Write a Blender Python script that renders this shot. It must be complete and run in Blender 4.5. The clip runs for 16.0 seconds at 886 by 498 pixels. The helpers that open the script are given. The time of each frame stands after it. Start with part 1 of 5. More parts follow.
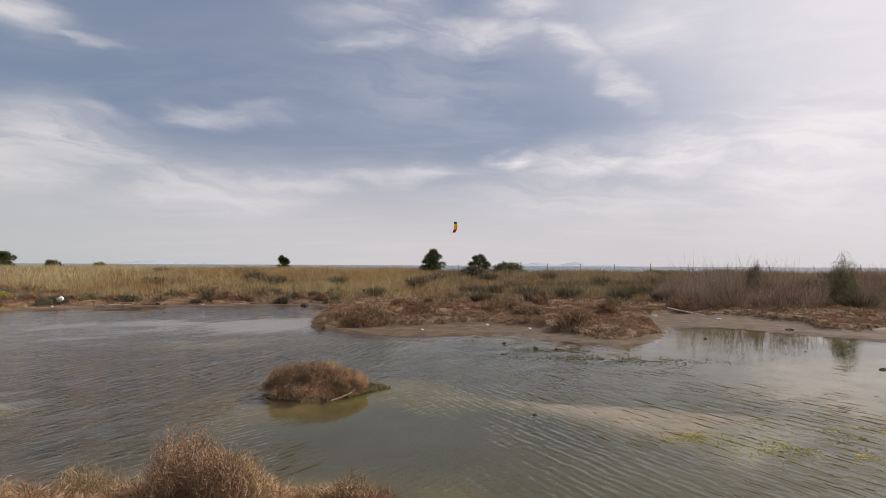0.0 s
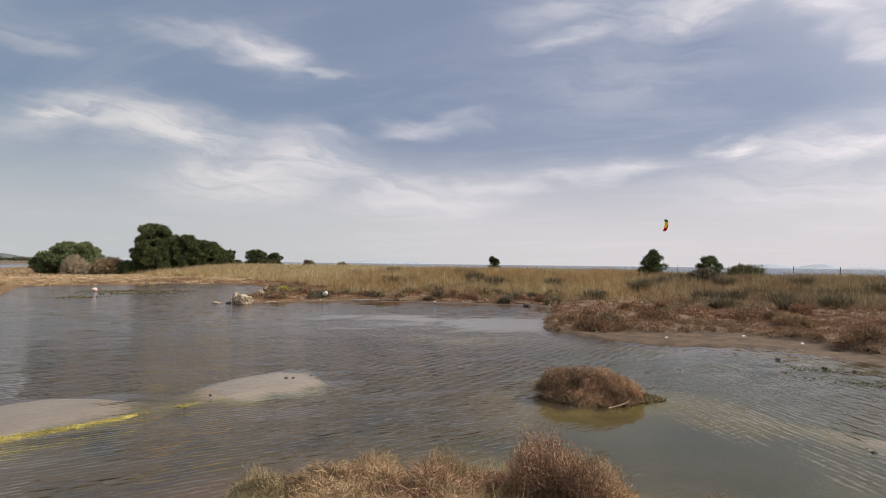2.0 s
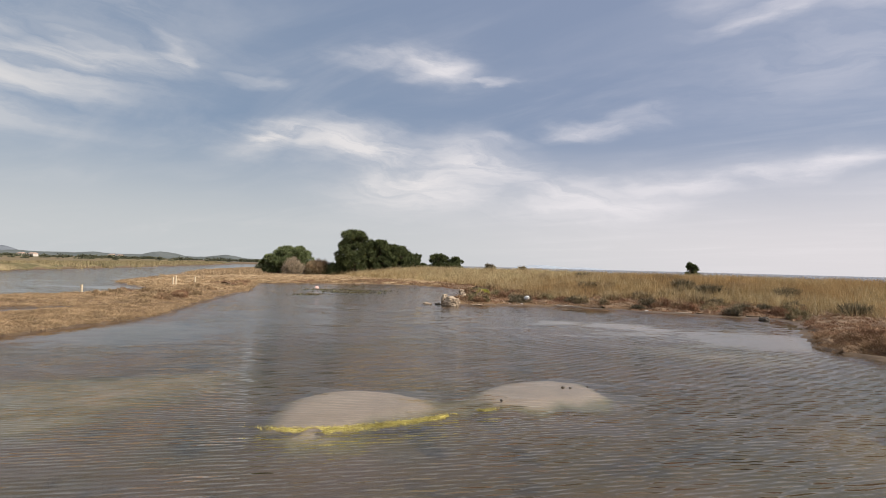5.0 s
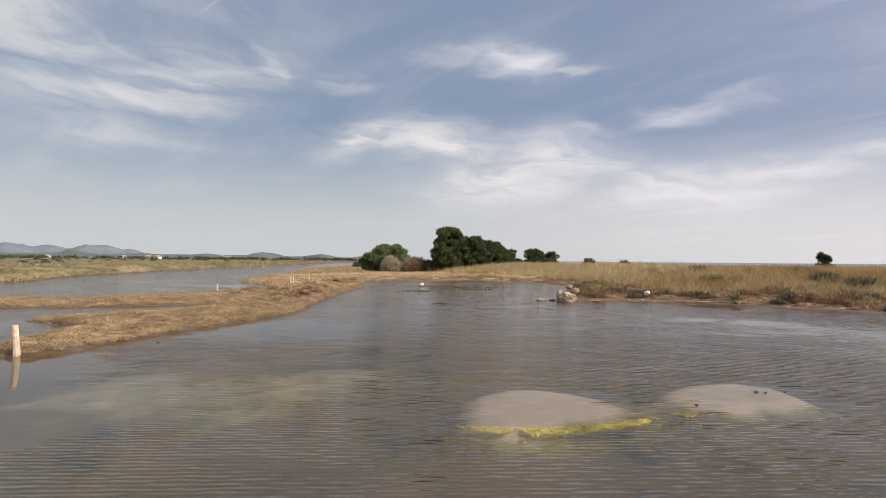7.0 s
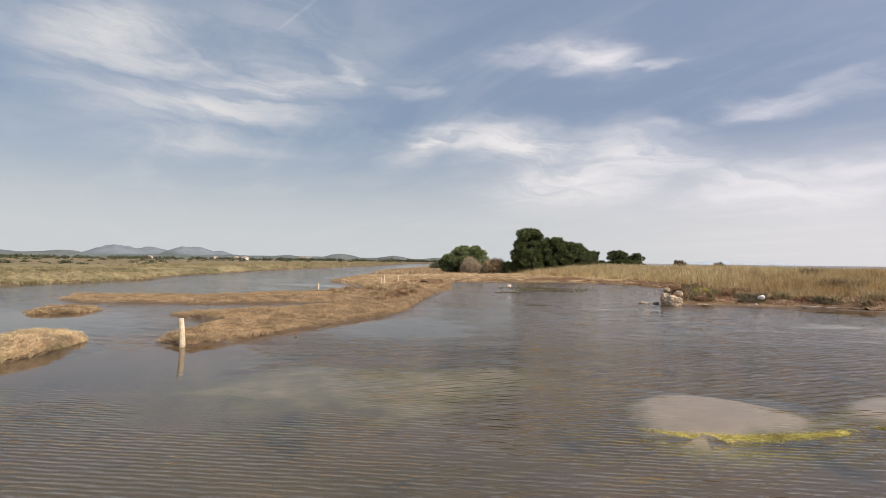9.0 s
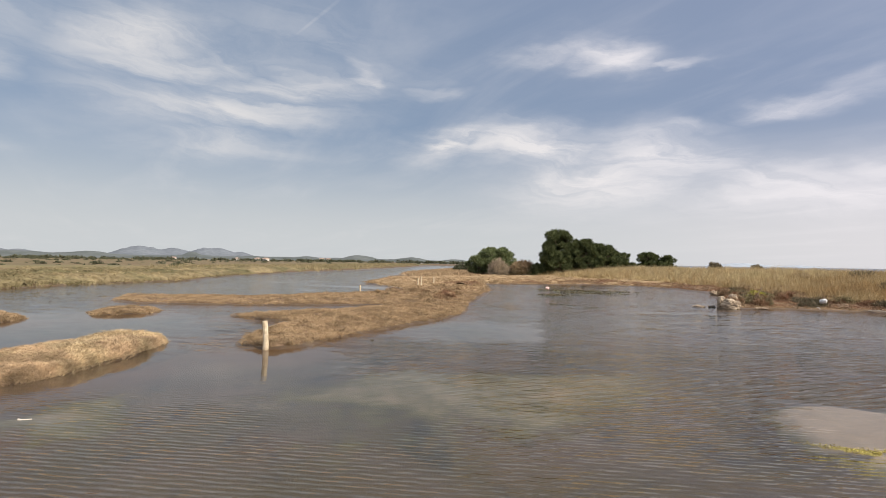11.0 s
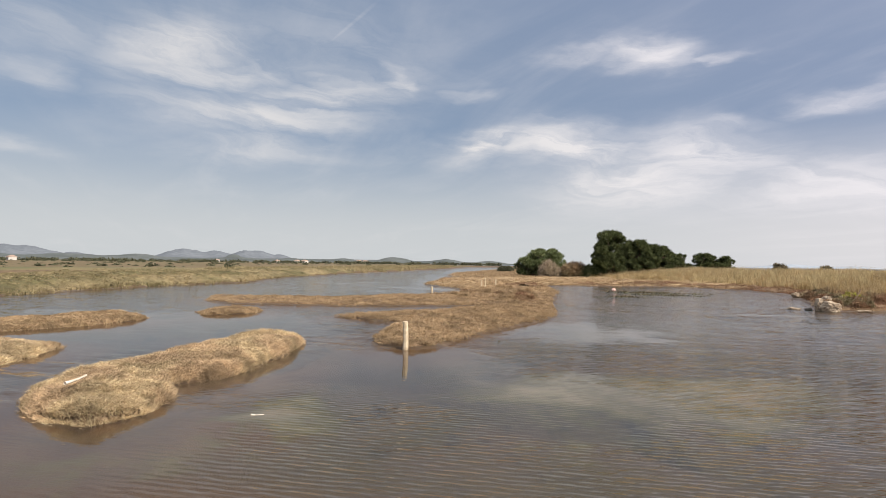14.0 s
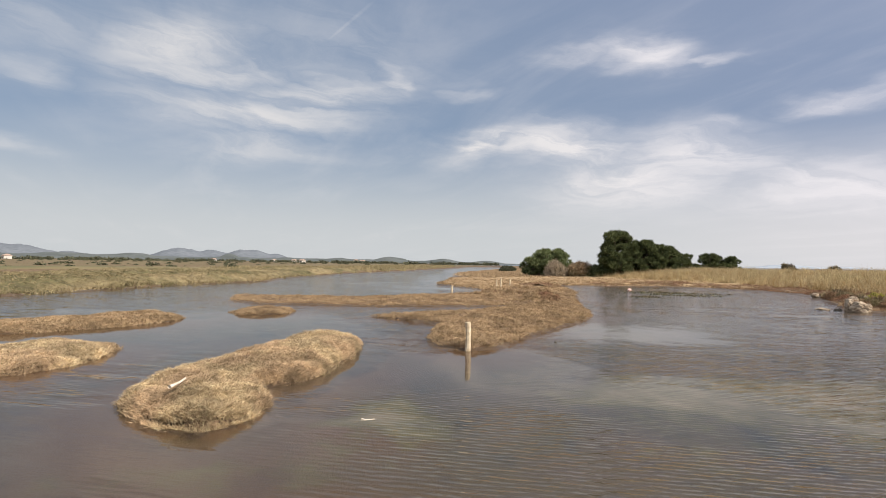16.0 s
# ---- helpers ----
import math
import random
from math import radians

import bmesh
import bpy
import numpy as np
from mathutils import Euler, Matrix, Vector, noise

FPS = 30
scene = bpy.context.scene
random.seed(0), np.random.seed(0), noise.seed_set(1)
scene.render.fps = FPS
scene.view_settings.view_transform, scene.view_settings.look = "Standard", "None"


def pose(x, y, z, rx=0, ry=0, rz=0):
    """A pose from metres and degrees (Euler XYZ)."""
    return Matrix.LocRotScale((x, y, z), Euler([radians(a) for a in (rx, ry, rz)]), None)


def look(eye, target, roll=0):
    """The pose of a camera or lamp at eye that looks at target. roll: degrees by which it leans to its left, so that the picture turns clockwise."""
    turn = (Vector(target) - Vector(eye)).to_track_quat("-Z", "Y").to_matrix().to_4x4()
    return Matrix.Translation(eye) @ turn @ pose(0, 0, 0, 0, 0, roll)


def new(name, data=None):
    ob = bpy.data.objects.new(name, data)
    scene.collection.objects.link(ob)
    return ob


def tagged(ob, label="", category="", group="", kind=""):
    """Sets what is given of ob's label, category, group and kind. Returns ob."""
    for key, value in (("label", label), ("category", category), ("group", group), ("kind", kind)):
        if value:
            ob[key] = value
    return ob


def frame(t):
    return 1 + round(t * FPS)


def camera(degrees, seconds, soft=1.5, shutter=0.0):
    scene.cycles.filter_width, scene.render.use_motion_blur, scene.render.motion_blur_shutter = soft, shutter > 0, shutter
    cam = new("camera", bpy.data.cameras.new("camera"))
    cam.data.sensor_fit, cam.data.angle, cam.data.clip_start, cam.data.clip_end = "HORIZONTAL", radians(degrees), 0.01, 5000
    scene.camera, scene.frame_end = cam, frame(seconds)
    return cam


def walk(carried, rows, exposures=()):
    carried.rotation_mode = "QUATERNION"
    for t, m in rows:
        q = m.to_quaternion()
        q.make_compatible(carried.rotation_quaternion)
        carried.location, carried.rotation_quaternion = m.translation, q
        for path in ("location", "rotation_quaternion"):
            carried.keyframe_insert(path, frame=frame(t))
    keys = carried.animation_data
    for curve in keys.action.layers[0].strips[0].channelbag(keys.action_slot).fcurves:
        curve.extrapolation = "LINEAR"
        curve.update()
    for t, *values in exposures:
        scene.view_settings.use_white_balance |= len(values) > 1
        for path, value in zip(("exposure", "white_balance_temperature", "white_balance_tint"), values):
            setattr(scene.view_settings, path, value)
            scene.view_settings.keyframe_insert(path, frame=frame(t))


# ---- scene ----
cam = camera(80.9, 16.0, soft=0.9)
PATH = [
    (0, (-2.567, 0.312, 2.089), (-2.565, 2.311, 2.151), 0.3),
    (0.5, (-2.769, 0.347, 2.072), (-2.823, 2.345, 2.135), 0.3),
    (1, (-2.97, 0.295, 2.088), (-3.195, 2.281, 2.152), 0.5),
    (1.5, (-3.411, 0.266, 2.13), (-3.879, 2.209, 2.188), 0.7),
    (2, (-3.705, 0.118, 2.136), (-4.44, 1.977, 2.193), 0.7),
    (2.5, (-4.124, 0.12, 2.108), (-5.094, 1.869, 2.149), 1.0),
    (3, (-4.541, 0.053, 2.101), (-5.601, 1.748, 2.144), 0.9),
    (3.2, (-4.663, 0.012, 2.121), (-5.741, 1.696, 2.168), 0.5),
    (5.3, (-5.934, -0.481, 2.068), (-7.24, 1.033, 2.122), 1.5),
    (5.5, (-6.061, -0.57, 2.069), (-7.385, 0.928, 2.115), 1.3),
    (6, (-6.287, -0.673, 2.069), (-7.673, 0.768, 2.108), 0.6),
    (6.5, (-6.62, -0.953, 2.053), (-8.067, 0.427, 2.096), 0.9),
    (7, (-6.919, -1.15, 2.048), (-8.43, 0.159, 2.09), 0.5),
    (7.5, (-7.133, -1.373, 2.051), (-8.718, -0.155, 2.096), 0.8),
    (8, (-7.408, -1.734, 2.006), (-9.034, -0.571, 2.05), 0.7),
    (8.5, (-7.523, -2.013, 2.008), (-9.181, -0.895, 2.056), 0.5),
    (9, (-7.658, -2.262, 2.003), (-9.333, -1.17, 2.049), 0.7),
    (9.2, (-7.734, -2.382, 2.002), (-9.413, -1.296, 2.043), 0.5),
    (11.5, (-9.003, -3.723, 1.98), (-10.725, -2.708, 2.032), 0.9),
    (12, (-9.18, -4.088, 1.948), (-10.918, -3.099, 2.001), 0.8),
    (12.5, (-9.331, -4.443, 1.939), (-11.088, -3.49, 1.999), 0.8),
    (13, (-9.519, -4.789, 1.936), (-11.287, -3.856, 1.99), 0.7),
    (13.5, (-9.692, -5.115, 1.962), (-11.464, -4.188, 2.02), 0.8),
    (14, (-9.899, -5.421, 1.94), (-11.674, -4.501, 1.996), 0.7),
    (14.5, (-10.104, -5.77, 1.947), (-11.88, -4.851, 2.005), 0.8),
    (15, (-10.299, -6.14, 1.923), (-12.075, -5.222, 1.974), 0.7),
    (15.5, (-10.564, -6.376, 1.929), (-12.34, -5.456, 1.978), 0.6),
    (16, (-10.755, -6.644, 1.925), (-12.523, -5.712, 1.98), 0.8),
]
walk(cam, [(t, look(eye, target, roll)) for t, eye, target, roll in PATH],
     exposures=[(0, -0.12, 6500, 13), (2.5, 0.04, 6500, 13), (5.5, 0.12, 6500, 13), (9, 0.18, 6500, 13), (16, 0.20, 6500, 13)])

# ---- world, sun ----
SUN_AZ, SUN_EL = radians(66), radians(40)      # clockwise from +y, above the horizon
world = bpy.data.worlds.new("sky")
scene.world = world
world.use_nodes = True
WT = world.node_tree
WT.nodes.clear()


def wnode(kind, **props):
    n = WT.nodes.new(kind)
    for key, value in props.items():
        setattr(n, key, value)
    return n


def wput(sock, v):
    if isinstance(v, bpy.types.NodeSocket):
        WT.links.new(v, sock)
    else:
        sock.default_value = v


def wm(op, a, b=0.0, c=None):
    n = wnode("ShaderNodeMath", operation=op)
    wput(n.inputs[0], a)
    wput(n.inputs[1], b)
    if c is not None:
        wput(n.inputs[2], c)
    return n.outputs[0]


def wramp(v, lo, hi, out0=0.0, out1=1.0):
    n = wnode("ShaderNodeMapRange", interpolation_type="SMOOTHSTEP")
    for i, val in enumerate((v, lo, hi, out0, out1)):
        wput(n.inputs[i], val)
    return n.outputs[0]


def wmix(f, a, b):
    n = wnode("ShaderNodeMix", data_type="RGBA")
    wput(n.inputs[0], f)
    wput(n.inputs[6], a)
    wput(n.inputs[7], b)
    return n.outputs[2]


def wnoise(vec, scale, detail=5.0, rough=0.55, distort=0.0):
    n = wnode("ShaderNodeTexNoise")
    wput(n.inputs["Vector"], vec)
    n.inputs["Scale"].default_value, n.inputs["Detail"].default_value = scale, detail
    n.inputs["Roughness"].default_value, n.inputs["Distortion"].default_value = rough, distort
    return n


def build_sky():
    sky = wnode("ShaderNodeTexSky", sky_type="NISHITA", sun_disc=False, sun_elevation=SUN_EL, sun_rotation=SUN_AZ,
                air_density=1.0, dust_density=1.6, ozone_density=1.6)
    xyz = wnode("ShaderNodeSeparateXYZ")
    way = wnode("ShaderNodeTexCoord").outputs["Generated"]
    WT.links.new(way, xyz.inputs[0])
    x, y, z = xyz.outputs
    az = wm("MULTIPLY", wm("ARCTAN2", wm("MULTIPLY", x, -1.0), y), 57.296)      # degrees, to the left of +y
    el = wm("MULTIPLY", wm("ARCSINE", z), 57.296)
    # cirrus sheet seen in perspective
    far = wm("ADD", wm("MAXIMUM", z, 0.0), 0.10)
    flat = wnode("ShaderNodeCombineXYZ")
    wput(flat.inputs[0], wm("DIVIDE", x, far))
    wput(flat.inputs[1], wm("DIVIDE", y, far))
    mapping = wnode("ShaderNodeMapping")
    mapping.inputs["Rotation"].default_value = (0, 0, radians(-28))
    mapping.inputs["Scale"].default_value = (0.55, 1.5, 1.0)
    WT.links.new(flat.outputs[0], mapping.inputs[0])
    streak = wnoise(mapping.outputs[0], 1.3, 7.0, 0.58, 0.5).outputs["Fac"]
    broad = wnoise(flat.outputs[0], 0.55, 4.0, 0.5, 0.3).outputs["Fac"]
    # warp of the angles, so that no cloud has a smooth outline
    ang = wnode("ShaderNodeCombineXYZ")
    wput(ang.inputs[0], wm("MULTIPLY", az, 0.040))
    wput(ang.inputs[1], wm("MULTIPLY", el, 0.11))
    warp = wnoise(ang.outputs[0], 2.4, 6.0, 0.52)
    sep = wnode("ShaderNodeSeparateColor")
    WT.links.new(warp.outputs["Color"], sep.inputs[0])
    waz = wm("ADD", az, wm("MULTIPLY", wm("SUBTRACT", sep.outputs[0], 0.5), 12.0))
    wel = wm("ADD", el, wm("MULTIPLY", wm("SUBTRACT", sep.outputs[1], 0.5), 5.5))
    # fibres drawn out along the wind
    fib = wnode("ShaderNodeCombineXYZ")
    wput(fib.inputs[0], wm("MULTIPLY", waz, 0.045))
    wput(fib.inputs[1], wm("ADD", wm("MULTIPLY", wel, 0.24), wm("MULTIPLY", waz, -0.03)))
    fibre = wnoise(fib.outputs[0], 2.0, 7.0, 0.62, 0.3).outputs["Fac"]
    total = None
    for caz, cel, a, b, tilt, dens in CIRRUS_EAST + CIRRUS_MIDDLE + CIRRUS_WEST:
        trail = b < 0.4
        dx, dy = wm("SUBTRACT", az if trail else waz, caz), wm("SUBTRACT", el if trail else wel, cel)
        c, s = math.cos(radians(tilt)) / 1.1, math.sin(radians(tilt)) / 1.1
        u = wm("MULTIPLY_ADD", dx, c / a, wm("MULTIPLY", dy, s / a))
        v = wm("MULTIPLY_ADD", dx, -s / b, wm("MULTIPLY", dy, c / b))
        one = wm("MULTIPLY", wm("POWER", 0.17, wm("MULTIPLY_ADD", u, u, wm("MULTIPLY", v, v))), dens)
        total = one if total is None else wm("MAXIMUM", total, one)
    body = wm("MULTIPLY", total, wramp(fibre, 0.28, 0.66, 0.42, 1.18))
    veil = wm("MULTIPLY", wramp(streak, 0.42, 0.75), wramp(broad, 0.35, 0.7, 0.04, 0.22))
    high = wm("MULTIPLY", wramp(el, 27.0, 45.0), wramp(streak, 0.3, 0.6, 0.3, 0.65))
    dens = wm("MINIMUM", wm("ADD", wm("ADD", body, veil), high), 1.0)
    # haze towards the horizon and a white aureole round the sun behind thin cloud
    haze = wramp(el, 15.0, 1.5, 0.0, 0.95)
    sx, sy, sz = math.sin(SUN_AZ) * math.cos(SUN_EL), math.cos(SUN_AZ) * math.cos(SUN_EL), math.sin(SUN_EL)
    near = wm("ADD", wm("ADD", wm("MULTIPLY", x, sx), wm("MULTIPLY", y, sy)), wm("MULTIPLY", z, sz))
    glow = wramp(near, 0.56, 0.98)
    side = wramp(near, -0.45, 0.35)
    clear = wmix(0.78, sky.outputs[0], wmix(side, (2.1, 2.85, 3.85, 1), (2.5, 3.05, 4.2, 1)))
    hazy = wmix(haze, clear, wmix(side, (5.3, 5.6, 5.6, 1), (6.9, 6.7, 6.75, 1)))
    white = wmix(side, (6.5, 6.5, 6.4, 1), (8.5, 8.2, 8.3, 1))
    sky_c = wmix(dens, hazy, white)
    sky_c = wmix(wm("MULTIPLY", glow, 0.8), sky_c, (10.4, 9.9, 10.0, 1))
    back = wnode("ShaderNodeBackground")
    WT.links.new(sky_c, back.inputs[0])
    back.inputs[1].default_value = 0.1
    WT.links.new(back.outputs[0], wnode("ShaderNodeOutputWorld").inputs[0])


# azimuth, elevation, half width, half height, tilt (degrees), density
CIRRUS_EAST = [
    (7.2, 26.2, 7.8, 2.9, 1, 0.35), (7.2, 23.0, 5.8, 1.2, -8, 0.50), (-4.0, 24.2, 9.2, 2.1, -2, 0.62), (-14.5, 22.7, 5.4, 1.9, 23, 0.62),
    (-19.7, 18.8, 4.2, 1.6, 49, 0.62), (-21.8, 23.0, 6.9, 2.8, -1, 0.50), (-9.0, 26.3, 5.9, 1.8, 0, 0.55), (-8.1, 11.7, 3.8, 1.1, -7, 0.95),
    (-15.8, 11.2, 8.8, 2.6, -3, 0.92), (-24.8, 11.5, 8.1, 3.1, -9, 0.90), (-36.7, 10.8, 12.5, 7.5, -13, 1.00), (-17.7, 6.8, 15.6, 3.3, 3, 0.60),
    (4.2, 10.1, 10.8, 1.3, -4, 0.60), (-38, 19.5, 14, 9.0, 0, 0.34), (1, 18.5, 13, 5, 0, 0.22),
]
CIRRUS_MIDDLE = [
    (39.6, 21.1, 3.0, 1.5, 8, 0.50), (22.5, 15.5, 5.4, 1.0, -8, 0.35), (49.1, 21.3, 5.6, 1.2, -4, 0.40), (41.3, 20.9, 5.8, 1.8, 5, 0.75),
    (34.9, 19.8, 4.5, 0.6, 6, 0.40), (57.1, 12.7, 6.0, 1.8, -11, 0.95), (48.5, 12.4, 8.2, 2.8, 6, 1.0), (42.0, 8.7, 11.5, 4.1, 1, 0.88),
    (36.2, 10.8, 9.4, 2.9, 8, 0.85), (25.1, 7.1, 12.5, 3.1, 1, 0.65), (16.4, 8.9, 10.5, 1.6, -5, 0.50), (2.9, 10.1, 9.5, 1.6, -4, 0.55),
    (22.7, 15.1, 5.7, 1.0, -3, 0.50), (34.5, 13.5, 4.9, 1.0, -4, 0.35),
]
CIRRUS_WEST = [
    (90.4, 20.2, 9.4, 3.1, -9, 0.72), (86.6, 18.8, 10.5, 2.3, -9, 0.70), (82.0, 14.8, 14.1, 2.8, -3, 0.80), (76.7, 17.6, 14.2, 2.4, -8, 0.66),
    (67.3, 19.3, 3.0, 1.8, 21, 0.62), (82.5, 11.9, 9.5, 2.3, 0, 0.60), (79.0, 10.8, 7.6, 0.8, -4, 0.30), (60.2, 18.2, 3.8, 0.8, 0, 0.30),
    (73.8, 23.9, 4.6, 0.35, -39, 0.32), (102.0, 9.9, 4.5, 0.9, 2, 0.45), (102.3, 19.3, 6.9, 3.5, -10, 0.35), (101.8, 16.3, 4.5, 2.4, -5, 0.40), (76, 21, 15, 6, 0, 0.26),
]
build_sky()
sun = new("sun", bpy.data.lights.new("sun", "SUN"))
sun.data.energy, sun.data.angle, sun.data.color = 5.0, radians(0.6), (1.0, 0.93, 0.82)
sun.matrix_world = look((60 * math.sin(SUN_AZ), 60 * math.cos(SUN_AZ), 60 * math.tan(SUN_EL)), (0, 0, 0))


# ---- materials ----
class Mat:
    """A node material with short ways to add nodes."""

    def __init__(self, name):
        self.m = bpy.data.materials.new(name)
        self.m.use_nodes = True
        self.t = self.m.node_tree
        self.b = self.t.nodes["Principled BSDF"]
        self.out = self.t.nodes["Material Output"]
        self.pos = self.node("ShaderNodeNewGeometry")

    def node(self, kind, **props):
        n = self.t.nodes.new(kind)
        for key, value in props.items():
            setattr(n, key, value)
        return n

    def put(self, sock, v):
        if isinstance(v, bpy.types.NodeSocket):
            self.t.links.new(v, sock)
        else:
            sock.default_value = v

    def noise(self, scale, detail=4.0, rough=0.55, stretch=(1, 1, 1), turn=0.0, distort=0.0, object_space=False):
        mp = self.node("ShaderNodeMapping")
        mp.inputs["Rotation"].default_value = (0, 0, radians(turn))
        src = self.node("ShaderNodeTexCoord").outputs["Object"] if object_space else self.pos.outputs["Position"]
        self.t.links.new(src, mp.inputs[0])
        drawn = self.node("ShaderNodeMapping")
        drawn.inputs["Scale"].default_value = stretch
        self.t.links.new(mp.outputs[0], drawn.inputs[0])
        n = self.node("ShaderNodeTexNoise")
        self.t.links.new(drawn.outputs[0], n.inputs["Vector"])
        n.inputs["Scale"].default_value, n.inputs["Detail"].default_value = scale, detail
        n.inputs["Roughness"].default_value, n.inputs["Distortion"].default_value = rough, distort
        return n.outputs["Fac"]

    def ramp(self, v, stops):
        n = self.node("ShaderNodeValToRGB")
        els = n.color_ramp.elements
        while len(els) < len(stops):
            els.new(0.5)
        for e, (p, c) in zip(els, stops):
            e.position, e.color = p, (*c, 1)
        self.put(n.inputs[0], v)
        return n.outputs[0]

    def range(self, v, lo, hi, a=0.0, b=1.0):
        n = self.node("ShaderNodeMapRange", interpolation_type="SMOOTHSTEP")
        for i, val in enumerate((v, lo, hi, a, b)):
            self.put(n.inputs[i], val)
        return n.outputs[0]

    def math(self, op, a, b=0.0):
        n = self.node("ShaderNodeMath", operation=op)
        self.put(n.inputs[0], a)
        self.put(n.inputs[1], b)
        return n.outputs[0]

    def mix(self, f, a, b, blend="MIX"):
        n = self.node("ShaderNodeMix", data_type="RGBA", blend_type=blend)
        self.put(n.inputs[0], f)
        self.put(n.inputs[6], a)
        self.put(n.inputs[7], b)
        return n.outputs[2]

    def xyz(self):
        n = self.node("ShaderNodeSeparateXYZ")
        self.t.links.new(self.pos.outputs["Position"], n.inputs[0])
        return n.outputs

    def bump(self, h, strength=0.5, distance=0.02):
        n = self.node("ShaderNodeBump")
        n.inputs["Strength"].default_value, n.inputs["Distance"].default_value = strength, distance
        self.put(n.inputs["Height"], h)
        return n.outputs[0]

    def finish(self, color, rough=0.8, normal=None, spec=0.3):
        self.put(self.b.inputs["Base Color"], color)
        self.put(self.b.inputs["Roughness"], rough)
        self.b.inputs["Specular IOR Level"].default_value = spec
        if normal is not None:
            self.put(self.b.inputs["Normal"], normal)
        return self.m


def plant(name, stops, patches=None, patch_scale=0.25, glow=0.12, rough=0.75):
    """Leaves and twigs: every blade has its own tone, and the stand has larger patches."""
    k = Mat(name)
    col = k.ramp(k.pos.outputs["Random Per Island"], stops)
    if patches:
        col = k.mix(k.range(k.noise(patch_scale, 3.0), 0.42, 0.62), col, k.mix(0.75, col, (*patches, 1)))
    tone = k.range(k.noise(1.5, 4.0, 0.6), 0.28, 0.72, 0.62, 1.28)
    tone = k.math("MULTIPLY", tone, k.range(k.noise(7.0, 3.0, 0.6), 0.32, 0.68, 0.78, 1.17))
    col = k.mix(1.0, col, tone, "MULTIPLY")
    k.finish(col, rough, spec=0.15)
    if glow:
        tr = k.node("ShaderNodeBsdfTranslucent")
        k.put(tr.inputs[0], col)
        mx = k.node("ShaderNodeMixShader")
        mx.inputs[0].default_value = glow
        k.t.links.new(k.b.outputs[0], mx.inputs[1])
        k.t.links.new(tr.outputs[0], mx.inputs[2])
        k.t.links.new(mx.outputs[0], k.out.inputs[0])
    return k.m


def ground_material():
    """Wet bed, sandbanks, ochre mud flats and dark litter; the ground's own sand and mud layers are stored on its mesh."""
    k = Mat("marsh ground")
    z = k.xyz()[2]
    fine, mid, big = k.noise(38, 4), k.noise(2.3, 5), k.noise(0.45, 4)
    sandy, muddy = (k.node("ShaderNodeAttribute", attribute_name=n).outputs["Fac"] for n in ("sand", "mudflat"))
    bed = k.mix(k.range(big, 0.38, 0.62), (0.085, 0.070, 0.034, 1), (0.092, 0.070, 0.048, 1))
    bed = k.mix(k.range(k.noise(0.9, 5, stretch=(1, 1.8, 1), turn=20), 0.54, 0.66, 0.0, 0.85), bed, (0.03, 0.034, 0.026, 1))
    east = k.range(k.math("ADD", k.xyz()[0], k.math("MULTIPLY", k.math("SUBTRACT", big, 0.5), 8.0)), -9.0, -4.0)
    bed = k.mix(k.math("MULTIPLY", east, 0.85), bed, (0.064, 0.070, 0.016, 1))
    bed = k.mix(k.range(z, -0.17, -0.04, 0.0, 0.85), bed, k.mix(east, (0.16, 0.085, 0.04, 1), (0.19, 0.16, 0.035, 1)))
    sand = k.mix(k.range(mid, 0.3, 0.7), (0.55, 0.44, 0.36, 1), (0.45, 0.36, 0.29, 1))
    edge = k.math("ADD", sandy, k.math("ADD", k.math("MULTIPLY", k.math("SUBTRACT", mid, 0.5), 0.7), k.math("MULTIPLY", k.math("SUBTRACT", big, 0.5), 0.5)))
    green = k.mix(k.range(edge, 0.22, 0.55), bed, (0.12, 0.115, 0.03, 1))
    low = k.mix(k.range(edge, 0.35, 0.95), green, sand)
    lvl = k.math("ADD", z, k.math("MULTIPLY", k.math("SUBTRACT", mid, 0.5), 0.05))
    mud = k.mix(k.range(mid, 0.35, 0.65), (0.075, 0.05, 0.03, 1), (0.13, 0.09, 0.05, 1))
    flat = k.mix(k.range(mid, 0.38, 0.62), (0.115, 0.078, 0.046, 1), (0.065, 0.043, 0.025, 1))
    col = k.mix(k.range(z, -0.03, 0.02), low, mud)
    col = k.mix(k.range(muddy, 0.2, 0.7), col, flat)
    soil = k.mix(k.range(mid, 0.35, 0.65), (0.105, 0.068, 0.038, 1), (0.20, 0.14, 0.078, 1))
    col = k.mix(k.range(lvl, 0.09, 0.2), col, soil)
    field = k.mix(k.range(k.noise(0.035, 4, stretch=(1, 2.2, 1), turn=25), 0.4, 0.6), (0.19, 0.155, 0.075, 1), (0.115, 0.115, 0.05, 1))
    col = k.mix(k.range(z, 0.3, 0.42), col, field)
    col = k.mix(1.0, col, k.range(fine, 0.2, 0.8, 0.8, 1.15), "MULTIPLY")
    rough = k.math("MAXIMUM", k.range(lvl, 0.02, 0.13, 0.35, 0.95), k.math("MULTIPLY", muddy, 0.85))
    return k.finish(col, rough, k.bump(k.math("ADD", fine, k.math("MULTIPLY", mid, 1.5)), 0.5, 0.02))


